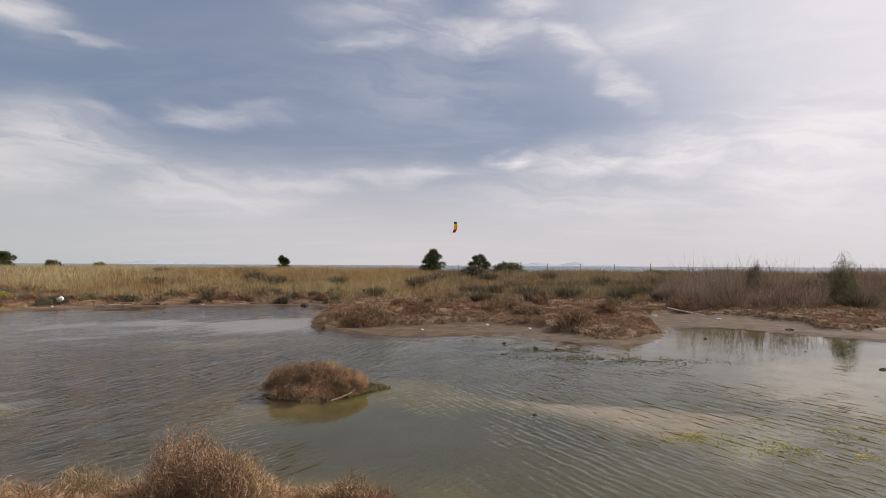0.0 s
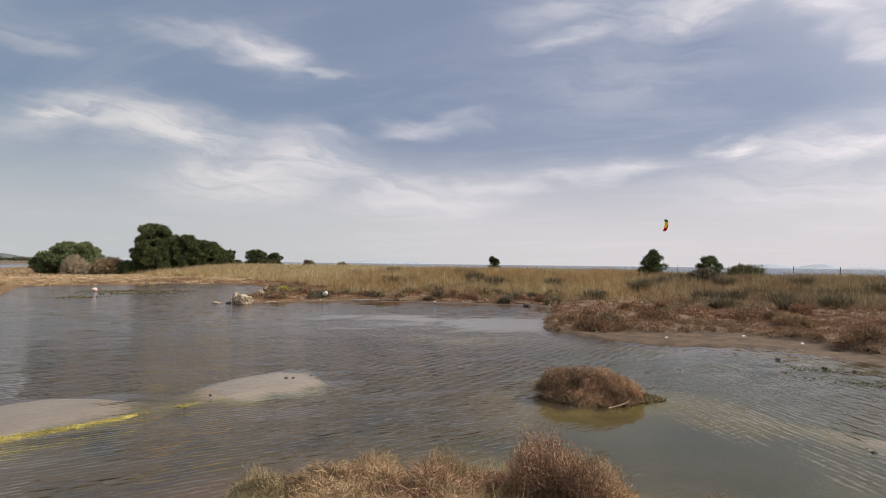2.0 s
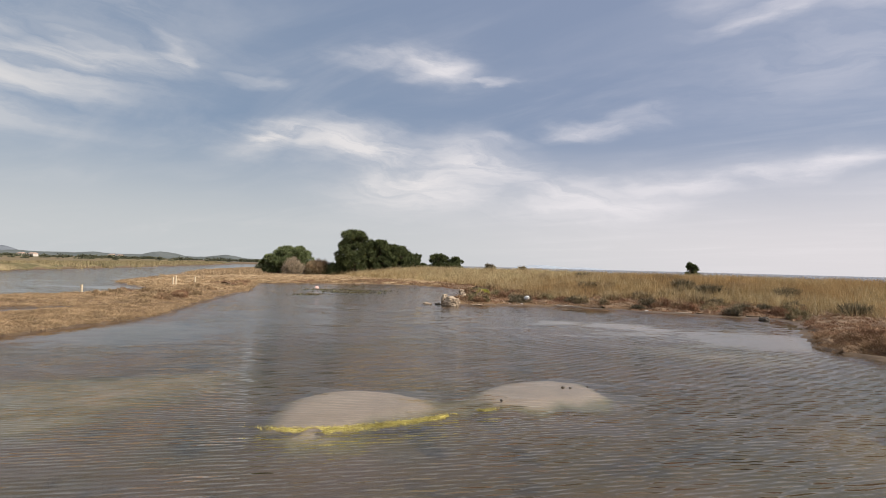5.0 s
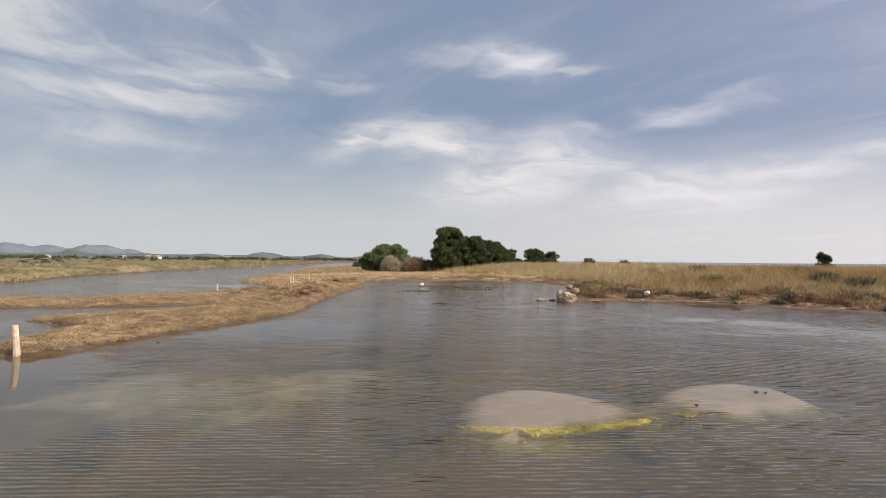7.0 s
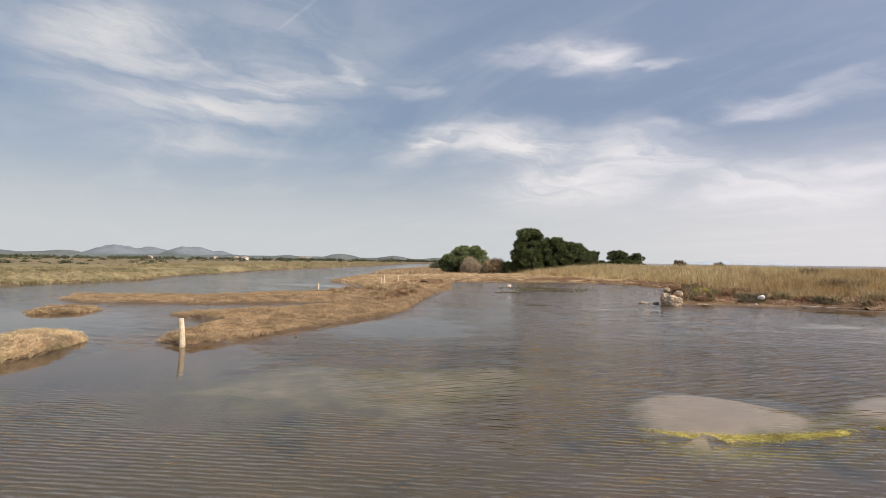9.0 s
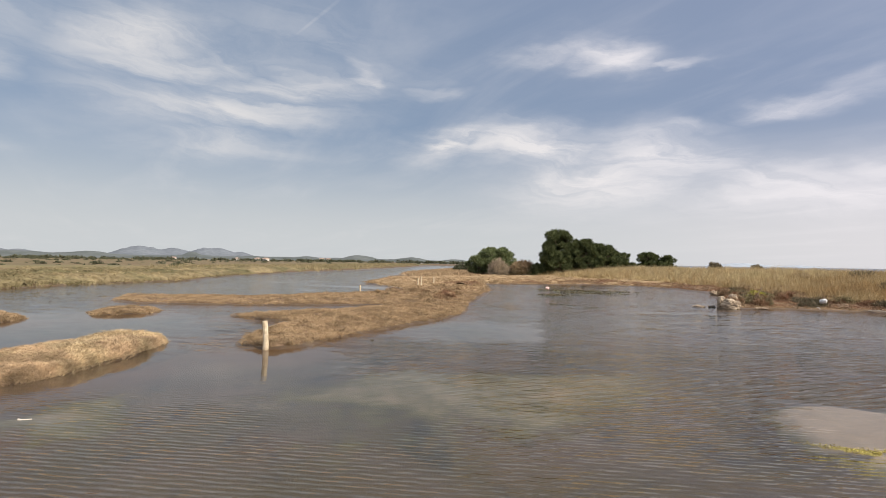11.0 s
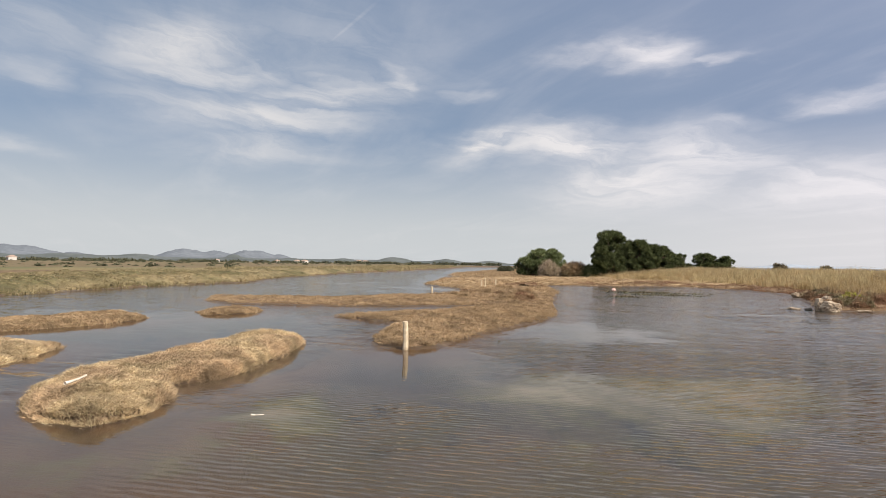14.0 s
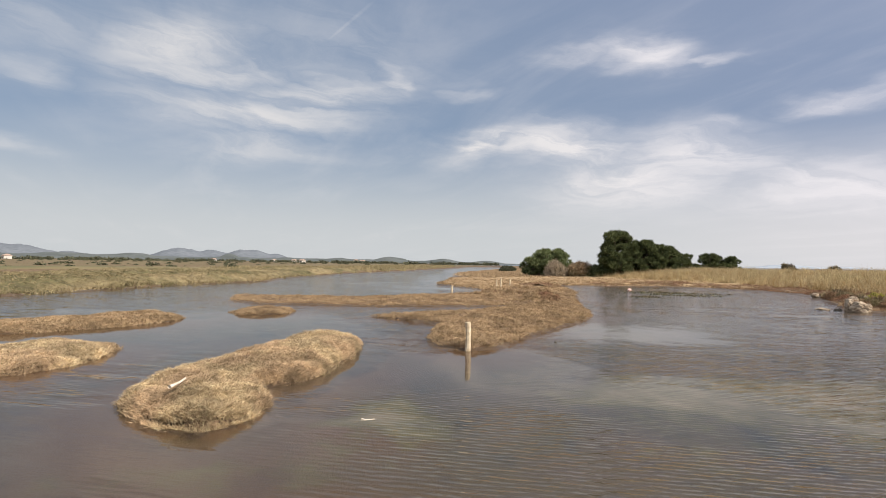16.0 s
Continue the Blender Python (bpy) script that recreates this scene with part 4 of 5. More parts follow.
def tussock(x, y, r, h, n, material, label):
    z = float(ground(np.array([x]), np.array([y]))[0])
    a, q = rng.uniform(0, 2 * np.pi, n), np.sqrt(rng.random(n))
    base = np.column_stack([np.cos(a) * q * r * 0.35, np.sin(a) * q * r * 0.35, np.full(n, -0.04)])
    way = np.column_stack([np.cos(a) * q * 0.75 + rng.normal(0, 0.12, n), np.sin(a) * q * 0.75 + rng.normal(0, 0.12, n), np.ones(n)])
    v, t = blades(base, way, h * rng.uniform(0.6, 1.15, n), 0.024, 2, 0.08)
    ob = link("rush_tussock", tri_mesh("rush_tussock", v, t), material)
    ob.location = (x, y, z)
    return tagged(ob, label, "rush")


for x, y, r, h in ((-26, 44, 0.9, 0.95), (-17.6, 40, 1.1, 0.95), (-15.4, 36, 1.0, 0.95), (-13.4, 34.2, 0.9, 0.9), (-4.2, 33.0, 0.9, 0.9), (-20.4, 32.5, 0.7, 0.8), (-9.6, 35, 0.8, 0.85),
                   (-0.6, 27.2, 0.8, 0.75), (2.4, 28.6, 0.9, 0.8), (4.6, 30.2, 1.0, 0.9), (7.2, 29.0, 1.0, 0.9), (9.2, 28.0, 0.9, 0.85), (11.0, 26.4, 0.9, 0.9), (13.4, 25.0, 0.9, 0.9), (15.8, 23.2, 0.9, 0.95), (17.6, 21.6, 0.9, 0.95),
                   (-6.4, 29.6, 0.8, 0.8), (0.4, 31.0, 0.9, 0.85)):
    tussock(x, y, r, h, 700, M_TUFT, "dark grey-green rush tussock among dry grass")


for x, y in scatter(46, (-7, 24, 24, 46), lambda x, y: high(x, y, -1, 1) * band(x, y, -4, 26, 1.5)):
    tussock(x, y, rng.uniform(0.8, 1.3), rng.uniform(0.7, 1.0), 420, M_TUFT if rng.random() < 0.6 else M_RUSH, "dark grey-brown rush tussock behind the promontory")
for x, y in scatter(26, (-32, -9, 26, 50), lambda x, y: high(x, y, -1.5, 0.5)):
    tussock(x, y, rng.uniform(0.5, 0.9), rng.uniform(0.55, 0.85), 260, M_RUSH, "grey rush tussock in golden grass")


def hummocks(n, box, weight, r, h, choices, label, size=0.12, width=0.02, twigs=1700):
    for x, y in scatter(n, box, weight):
        q = rng.uniform(*r)
        shrub("saltbush", x, y, q, q * rng.uniform(0.7, 1.0), rng.uniform(*h), twigs, size, width, choices[rng.integers(len(choices))], label, stems=0)


hummocks(72, (-32, -8, 21, 32), lambda x, y: (sdist(LAND, x, y) > 0.7) * smooth(5.5 - sdist(LAND, x, y), 0, 2), (0.4, 0.9), (0.35, 0.75), (M_RUSH, M_WORT_RED, M_TUFT, M_SCRUB, M_WORT_RED), "low brown and grey-green saltbush on the bank")
hummocks(34, (-7, 20, 15, 30), lambda x, y: (low_east(x, y) > 0.3) * 1.0, (0.5, 1.1), (0.45, 0.75), (M_WORT_RED, M_WORT_RED, M_RUSH), "rounded reddish saltbush hummock on the promontory", twigs=2200)
hummocks(26, (-44, -24, 8, 24), lambda x, y: (low_west(x, y) > 0.6) * 1.0, (0.4, 0.8), (0.32, 0.45), (M_WORT, M_WORT_RED, M_WORT), "rounded brown glasswort hummock on the marsh spit")


# ---- trees ----
def tube(path, radii, sides=7):
    """A tapered branch along a path."""
    path = np.asarray(path, float)
    v, t = [], []
    for k, (p, r) in enumerate(zip(path, radii)):
        d = unit((path[min(k + 1, len(path) - 1)] - path[max(k - 1, 0)])[None])[0]
        a = unit(np.cross(d, (0.3, 0.9, 0.2))[None])[0]
        b = np.cross(d, a)
        ang = np.arange(sides) / sides * 2 * np.pi
        v.append(p + r * (np.cos(ang)[:, None] * a + np.sin(ang)[:, None] * b))
        if k:
            for s in range(sides):
                i, j = (k - 1) * sides + s, (k - 1) * sides + (s + 1) % sides
                t += [(i, j, j + sides), (i, j + sides, i + sides)]
    return np.concatenate(v), np.array(t)


def tree(name, x, y, height, spread_x, clumps, needles, material, label, low=0.15, crown_pow=1.0, size=0.30, trunk=0.16, lean=(0, 0), clump_r=0.17, width=0.06, category="tree"):
    """Trunk, limbs and a crown of needle clumps with gaps between them."""
    z0 = float(ground(np.array([x]), np.array([y]))[0])
    top = tagged(new(name), label, category)
    top.location = (x, y, z0)
    ax = np.array([[lean[0] * s, lean[1] * s, height * s] for s in (0, 0.25, 0.5, 0.75, 0.9)])
    ax[1:, :2] += rng.normal(0, 0.03 * height, (4, 2))
    wood = [tube(ax + np.array([0, 0, -0.1]) * (np.arange(5) == 0)[:, None], trunk * np.array([1.2, 0.9, 0.7, 0.4, 0.2]))]
    link("trunk", tri_mesh("trunk", *wood[0], True), M_BARK, top)
    limbs, cl = [], []
    for k in range(clumps):
        s = low + (1 - low) * ((k + rng.random()) / clumps)
        a = rng.uniform(0, 2 * np.pi)
        shape = np.sqrt(np.clip(1 - ((s - low) / (1.04 - low)) ** (2.0 * crown_pow), 0.02, 1)) * (0.55 + 0.45 * min(1, (s - low) / 0.2 + 0.4))
        r = spread_x * shape * rng.uniform(0.15, 1.0) ** 0.7
        at = np.array([np.interp(s, (0, 0.25, 0.5, 0.75, 0.9, 1.1), (*ax[:, n], ax[4, n])) for n in range(3)])
        end = np.array([at[0] + np.cos(a) * r, at[1] + np.sin(a) * r, height * min(0.97, s + 0.02)])
        root = at * np.array([1, 1, 0]) + np.array([0, 0, max(0.05, s - 0.18 - 0.1 * r / spread_x) * height * 0.95])
        limbs.append(tube([root, (root + end) / 2 + np.array([0, 0, -0.04 * height]), end], trunk * np.array([0.38, 0.24, 0.1]), 5))
        cl.append((end, clump_r * spread_x * rng.uniform(0.7, 1.45)))
    link("branchwork", tri_mesh("branchwork", *join(*limbs), True), M_BARK, top)
    cen, rad = np.array([c for c, _ in cl]), np.array([r for _, r in cl])
    k = rng.integers(0, len(cl), needles)
    u = unit(rng.normal(size=(needles, 3)))
    p = cen[k] + u * (rad[k] * rng.uniform(0.25, 1.0, needles) ** 0.6)[:, None] * np.array([1, 1, 0.72])
    p[:, 2] = np.maximum(p[:, 2], 0.02)
    way = u + rng.normal(size=(needles, 3)) * 0.5 + np.array([0, 0, 0.45])
    v, t = blades(p, way, size * rng.uniform(0.6, 1.3, needles), width, 1)
    link("crown", tri_mesh("crown", v, t), material, top)
    return top


PINE = "dark green bushy pine on the dune"
tree("pine_tree", -66.0, 51.2, 5.9, 3.2, 90, 36000, M_PINE, "large dark green pine with a broad lobed crown", 0.04, 1.3, 0.36, 0.30, width=0.075, clump_r=0.17)
tree("pine_tree", -63.2, 54.0, 4.4, 2.1, 58, 22000, M_PINE, "large dark green pine standing close to another", 0.02, 0.8, 0.36, 0.26, width=0.075, clump_r=0.18)
tree("pine_tree", -64.4, 52.6, 4.0, 2.3, 50, 18000, M_PINE, "dark green pine in the middle of a pine group", 0.02, 1.0, 0.36, 0.22, width=0.075, clump_r=0.18)
tree("pine_tree", -62.4, 55.4, 3.7, 2.2, 46, 14000, M_PINE, "dark green pine in the middle of a pine group", 0.02, 1.0, 0.36, 0.20, width=0.075, clump_r=0.18)
tree("pine_tree", -61.9, 56.8, 3.4, 2.5, 60, 18000, M_PINE, "medium dark green pine in a pine group", 0.02, 1.0, 0.34, 0.20, width=0.08)
tree("pine_tree", -60.9, 58.8, 2.4, 2.0, 34, 9000, M_PINE, "small dark green pine at the end of a pine group", 0.06, 0.9, 0.30, 0.14, width=0.09)
tree("stone_pine", -77.0, 48.2, 4.0, 3.5, 120, 26000, M_STONE_PINE, "rounded olive-green stone pine", 0.25, 1.3, 0.34, 0.24, clump_r=0.13, width=0.09)
tree("stone_pine", -77.8, 45.4, 2.7, 2.3, 50, 10000, M_STONE_PINE, "lower olive-green stone pine beside another", 0.10, 1.1, 0.36, 0.22, width=0.10)
tree("pine_tree", -61.2, 65.4, 2.6, 2.0, 50, 12000, M_PINE, PINE, 0.02, 1.0, 0.30, 0.14, width=0.08)
tree("pine_tree", -59.0, 66.8, 2.2, 1.8, 40, 9000, M_PINE, PINE, 0.02, 1.0, 0.30, 0.12, width=0.08)
tree("pine_tree", -21.2, 61.0, 1.75, 0.9, 30, 6000, M_PINE, "small round dark green pine in dry grass", 0.05, 1.2, 0.22, 0.10, width=0.06)
tree("pine_tree", -3.35, 44.6, 2.1, 1.2, 34, 8000, M_PINE, "small dark green pine with open tufted branches", 0.05, 0.8, 0.24, 0.10, width=0.035, clump_r=0.17)
tree("pine_tree", 0.5, 42.6, 1.6, 1.0, 26, 6000, M_PINE, "small dark green pine behind scrub", 0.05, 0.9, 0.22, 0.09, width=0.035, clump_r=0.19)
shrub("tamarisk", 15.8, 24.2, 0.9, 0.8, 3.0, 5500, 0.30, 0.010, M_OLIVE, "feathery olive-green tamarisk among reeds")
shrub("tamarisk", 14.95, 29.5, 0.8, 0.7, 2.2, 4500, 0.28, 0.011, M_OLIVE, "small feathery tamarisk behind reeds")
shrub("grey_shrub", -72.2, 45.2, 2.4, 2.0, 3.1, 15000, 0.45, 0.035, M_GREYSHRUB, "leafless grey-brown shrub beside pines", 1)
shrub("grey_shrub", -70.2, 47.4, 3.0, 2.2, 2.9, 16000, 0.45, 0.05, M_RUSH, "grey-green shrub at the foot of pines", 1)
shrub("dark_shrub", -67.6, 49.0, 3.0, 2.2, 1.9, 14000, 0.4, 0.07, M_PINE, "low dark green shrub under pines", 1)
shrub("dark_shrub", -0.4, 38.2, 1.4, 1.1, 1.3, 9000, 0.30, 0.03, M_TUFT, "dark grey-green shrub below a small pine", 1)
shrub("yellow_shrub", 2.85, 44.0, 1.8, 1.3, 1.6, 9000, 0.25, 0.035, M_OLIVE, "yellow-green rounded shrub in the grass", 1)
shrub("dune_shrub", -46.6, 59.2, 1.1, 1.0, 1.85, 5000, 0.3, 0.05, M_TUFT, "dark shrub rising above the dune grass", 1)
shrub("dune_shrub", -42.7, 61.2, 1.0, 0.9, 1.55, 4000, 0.3, 0.05, M_SCRUB, "small olive shrub rising above the dune grass", 1)
shrub("spurge", -23.9, 25.4, 0.75, 0.55, 0.85, 7000, 0.12, 0.018, M_YELLOW, "bright yellow-green spurge on the bank", 1)
for x, y, h, r in ((-117, 67, 1.7, 2.4), (-114, 71, 1.5, 2.0), (-126, 74, 1.7, 3.0)):
    shrub("dune_shrub", x, y, r, r * 0.7, h, 4000, 0.7, 0.12, M_FARTREE, "dark green shrub at the end of the dune", 1)


# ---- stones, posts, litter ----
def stone(name, x, y, sx, sy, sz, material, label, rz=0.0, sink=0.15, seed=1, jag=0.35, base=None, category="rock"):
    bm = bmesh.new()
    bmesh.ops.create_icosphere(bm, subdivisions=4, radius=1.0)
    for v in bm.verts:
        p = v.co * 1.3 + Vector((seed * 3.7, seed * 1.9, 0))
        cell = noise.cell_vector(p * 1.2)
        v.co *= 1 + jag * (noise.noise(p) * 0.9 + 0.45 * noise.noise(p * 2.7) + 0.2 * noise.noise(p * 7.0)) + 0.06 * cell[0]
        v.co.x *= sx
        v.co.y *= sy
        v.co.z *= sz
    me = bpy.data.meshes.new(name)
    bm.to_mesh(me)
    bm.free()
    me.update()
    z = float(ground(np.array([x]), np.array([y]))[0]) if base is None else base
    ob = link(name, me, material)
    ob.matrix_world = pose(x, y, z + sz * (1 - 2 * sink), 0, 0, rz)
    return tagged(ob, label, category)


stone("rock", -22.7, 20.9, 0.40, 0.32, 0.28, M_ROCK, "pale jagged limestone block at the water's edge", 30, 0.14, 1)
stone("rock", -23.05, 20.75, 0.18, 0.22, 0.34, M_ROCK, "upright pale limestone block", 10, 0.14, 2)
stone("rock", -24.0, 20.4, 0.30, 0.20, 0.12, M_ROCK, "low brownish rock standing in the water", 0, 0.3, 3, base=-0.08)
stone("rock", -23.5, 20.7, 0.16, 0.14, 0.11, M_DARKSTONE, "small dark wet stone in the water", 0, 0.3, 4, base=-0.06)
stone("rock", -29.2, 30.2, 0.22, 0.22, 0.2, M_ROCK, "brownish rock at the bank", 0, 0.2, 5)
stone("rock", -24.3, 23.9, 0.22, 0.2, 0.26, M_ROCK, "pale rock half hidden in shrubs", 0, 0.05, 6)
stone("rock", -24.6, 26.2, 0.2, 0.2, 0.22, M_ROCK, "pale rock on the bank", 0, 0.05, 7)
stone("rock", -21.9, 22.0, 0.30, 0.12, 0.05, M_ROCK, "flat pale stone along the waterline", 40, 0.3, 8)
for x, y, s, k in ((-9.91, 8.03, 0.024, 1), (-9.80, 8.1, 0.02, 2), (-9.62, 8.4, 0.018, 3), (-10.19, 6.52, 0.02, 4), (-1.26, 7.65, 0.025, 5), (5.05, 15.4, 0.035, 6), (8.7, 17.2, 0.09, 7), (-0.9, 14.3, 0.04, 8), (-0.2, 13.5, 0.04, 9), (0.3, 13.4, 0.035, 10),
                   (-20.9, 1.9, 0.03, 11), (6.4, 13.2, 0.02, 12), (-9.5, 26.6, 0.16, 13)):
    stone("stone", x, y, s * 1.3, s, s * 0.8, M_DARKSTONE, "small dark stone lying in the shallows", k * 40, 0.2, k, 0.4, base=-0.01 if s < 0.15 else None, category="stone")
stone("stone", 6.48, 11.0, 0.13, 0.04, 0.03, M_DARKSTONE, "flat dark stone in still water", 15, 0.3, 21, 0.5, base=-0.005, category="stone")


def post(name, x, y, h, r, material, label, lean=0.0, turn=0.0, base=None):
    z = float(ground(np.array([x]), np.array([y]))[0]) if base is None else base
    k = np.linspace(0, 1, 7)
    path = np.column_stack([0.02 * np.sin(3 * k), 0.014 * np.cos(4 * k), -0.15 + (h + 0.15) * k])
    v, t = tube(path, r * (1.08 - 0.16 * k + 0.05 * np.sin(9 * k)), 9)
    n = len(v)
    v = np.concatenate([v, path[-1:] + np.array([[0.0, 0, r * 0.18]])])
    t = np.concatenate([t, [(n - 9 + s, n - 9 + (s + 1) % 9, n) for s in range(9)]])
    ob = link(name, tri_mesh(name, v, t), material)
    ob.matrix_world = pose(x, y, z, lean, 0, turn)
    return tagged(ob, label, "post", "old stakes in the marsh")


post("wooden_post", -20.72, -0.75, 0.64, 0.062, M_POST, "weathered pale wooden post leaning in the water", 6, 62, base=0.0)
for x, y, h in ((-45.3, 16.4, 0.55), (-44.4, 16.2, 0.72), (-46.6, 18.6, 0.55), (-39.2, 9.0, 0.55)):
    post("wooden_stake", x, y, h, 0.06, M_POST, "short pale wooden stake in the marsh", rng.uniform(-4, 4), 60)


def stick(name, a, b, r, material, label, bend=0.1, category="driftwood"):
    a, b = np.array(a, float), np.array(b, float)
    k = np.linspace(0, 1, 6)[:, None]
    off = np.cross(b - a, (0, 0, 1.0)) * bend
    path = (b - a) * k + off * np.sin(np.pi * k)
    ob = link(name, tri_mesh(name, *tube(path, r * (1.1 - 0.5 * k[:, 0] + 0.25 * (k[:, 0] < 0.1) + 0.3 * (k[:, 0] > 0.9)), 8), True), material)
    ob.location = a
    return tagged(ob, label, category)


stick("driftwood", (-17.95, -6.60, 0.37), (-18.28, -6.42, 0.39), 0.018, M_DRIFT, "bleached driftwood piece lying on glasswort", 0.05)
stick("driftwood", (6.9, 22.2, 0.35), (8.0, 21.2, 0.12), 0.025, M_DRIFT, "thin pale branch sticking out of glasswort", 0.03)
stick("driftwood", (-4.25, 8.3, 0.02), (-3.98, 8.52, 0.09), 0.005, M_POST, "bleached bare branch at the islet's edge", 0.08)
stick("driftwood", (-23.0, 23.5, 0.30), (-22.8, 23.8, 0.95), 0.03, M_STICK, "dark bare stem leaning on the bank", 0.05)
for k in range(16):
    x = rng.uniform(-19.5, -9.5)
    y = float(np.interp(x, (-20.6, -19, -16, -14.4, -11.8, -9.2), (23.8, 25, 26.3, 26.1, 26.6, 27.2))) + rng.uniform(0.25, 0.7)
    a = rng.uniform(-0.6, 0.6)
    z = float(ground(np.array([x]), np.array([y]))[0]) + 0.03
    ln = rng.uniform(0.25, 0.8)
    stick("driftwood", (x, y, z), (x + ln * math.cos(a), y + ln * 0.4 * math.sin(a), z + 0.02), rng.uniform(0.012, 0.03), M_DRIFT if k % 2 else M_STICK, "driftwood stick washed up along the muddy bank", 0.1)
stick("driftwood", (-16.9, -4.5, 0.0), (-16.83, -4.36, 0.0), 0.008, M_DRIFT, "pale stick floating in the shallows", 0.15)


def canister(x, y, z, s, material, label, turn=0.0, tilt=75):
    """A washed-up plastic canister: body, neck and cap."""
    top = tagged(new("canister"), label, "litter")
    top.matrix_world = pose(x, y, z, tilt, 0, turn)
    for name, lo, hi, r0, r1, mtl in (("body", 0, 0.72, 0.30, 0.30, material), ("neck", 0.72, 0.88, 0.30, 0.11, material), ("cap", 0.88, 1.0, 0.13, 0.12, M_WHITE)):
        k = np.array([0, 0.06, 0.94, 1.0]) if name == "body" else np.array([0, 0.3, 0.8, 1.0])
        rr = (r0 + (r1 - r0) * k) * np.array([0.88, 1, 1, 0.96])
        v, t = tube(np.column_stack([0 * k, 0 * k, (lo + (hi - lo) * k) * s]), rr * s, 12)
        n = len(v)
        v = np.concatenate([v, [[0, 0, lo * s], [0, 0, hi * s]]])
        t = np.concatenate([t, [((q + 1) % 12, q, n) for q in range(12)], [(n - 12 + q, n - 12 + (q + 1) % 12, n + 1) for q in range(12)]])
        link(name, tri_mesh(name, v, t, True), mtl, top)


canister(-20.65, 24.9, 0.36, 0.36, M_WHITE, "white plastic canister lying on the bank", 60)
canister(-39.8, 25.2, 0.05, 0.38, M_PINK, "faded pink plastic drum stranded in the lagoon", 20, 85)
for x, y, s in ((-20.5, 24.3, 0.10), (-21.0, 23.9, 0.06), (-20.7, 24.0, 0.05), (-14.6, 26.6, 0.05), (-1.0, 18.3, 0.05), (-3.2, 17.0, 0.04), (0.3, 17.4, 0.04), (8.2, 20.6, 0.06), (6.2, 21.9, 0.07)):
    stone("shell_scrap", x, y, s * 1.6, s, s * 0.5, M_WHITE, "small white scrap washed up on the mud", rng.uniform(0, 180), 0.3, int(s * 100), 0.5, category="litter")


# ---- algae and floating weed ----
def floating(name, spots, material, label, n, size=0.05, lift=0.012):
    vs = []
    for (x, y), (sx, sy), turn, share in spots:
        m = int(n * share)
        q = rng.normal(size=(m, 2)) * np.array([sx, sy])
        c, s = math.cos(radians(turn)), math.sin(radians(turn))
        vs.append(np.column_stack([x + c * q[:, 0] - s * q[:, 1], y + s * q[:, 0] + c * q[:, 1]]))
    p = np.concatenate(vs)
    p = p[vnoise(p[:, 0], p[:, 1], 0.5, 3, 2) > -0.25]
    m = len(p)
    base = np.column_stack([p, np.full(m, 0.004)])
    way = np.column_stack([rng.normal(size=(m, 2)), np.abs(rng.normal(0, 0.08, m))])
    ob = link(name, tri_mesh(name, *blades(base, way, size * rng.uniform(0.5, 1.5, m), size * 0.55)), material)
    return tagged(ob, label, "algae", kind="stuff")


RIM = [((-11.17, 3.5), (0.25, 0.05), 30, 0.16), ((-10.9, 3.85), (0.22, 0.06), 45, 0.2), ((-10.65, 4.3), (0.22, 0.06), 60, 0.2), ((-10.42, 4.8), (0.22, 0.05), 65, 0.18), ((-10.25, 5.3), (0.2, 0.045), 70, 0.14), ((-10.1, 5.75), (0.16, 0.04), 72, 0.12)]
floating("algae_rim", RIM, M_ALGAE, "bright yellow algae along the edge of a sandbank", 9000, 0.018)
floating("algae_patch", [((0.55, 6.75), (0.22, 0.10), 0, 0.25), ((1.45, 6.35), (0.35, 0.16), 10, 0.35), ((2.7, 7.0), (0.2, 0.1), 0, 0.2), ((2.05, 6.1), (0.12, 0.08), 0, 0.1), ((2.0, 6.7), (0.2, 0.2), 0, 0.1)], M_ALGAE, "patches of yellow floating algae", 2600, 0.02)
floating("floating_weed", [((0.6, 12.0), (0.7, 0.3), -8, 0.35), ((1.9, 11.9), (0.8, 0.32), -8, 0.5), ((-0.3, 13.2), (0.5, 0.2), 0, 0.15)], M_WEED, "brown-green weed floating before the promontory", 3000, 0.026)
floating("floating_weed", [((-36.5, 25.5), (1.6, 0.7), 40, 0.5), ((-34, 24), (1.0, 0.5), 40, 0.3), ((-33.5, 20), (0.6, 0.4), 40, 0.2)], M_WEED, "dark weed floating at the back of the lagoon", 1800, 0.12)


# ---- fence, kite ----
def fence():
    top = tagged(new("beach_fence"), "far row of thin wooden posts along the beach", "fence")
    pts = [(-4 + 3.4 * k, 66 - 1.4 * k) for k in range(14)]
    me = None
    for x, y in pts:
        z = float(ground(np.array([x]), np.array([y]))[0])
        if me is None:
            v, t = tube([(0, 0, -0.2), (0, 0, 0.6), (0, 0, 1.15)], [0.035, 0.035, 0.03], 6)
            me = tri_mesh("post", v, t)
            me.materials.append(M_STICK)
        ob = new("post", me)
        ob.location, ob.parent = (x, y, z), top


fence()


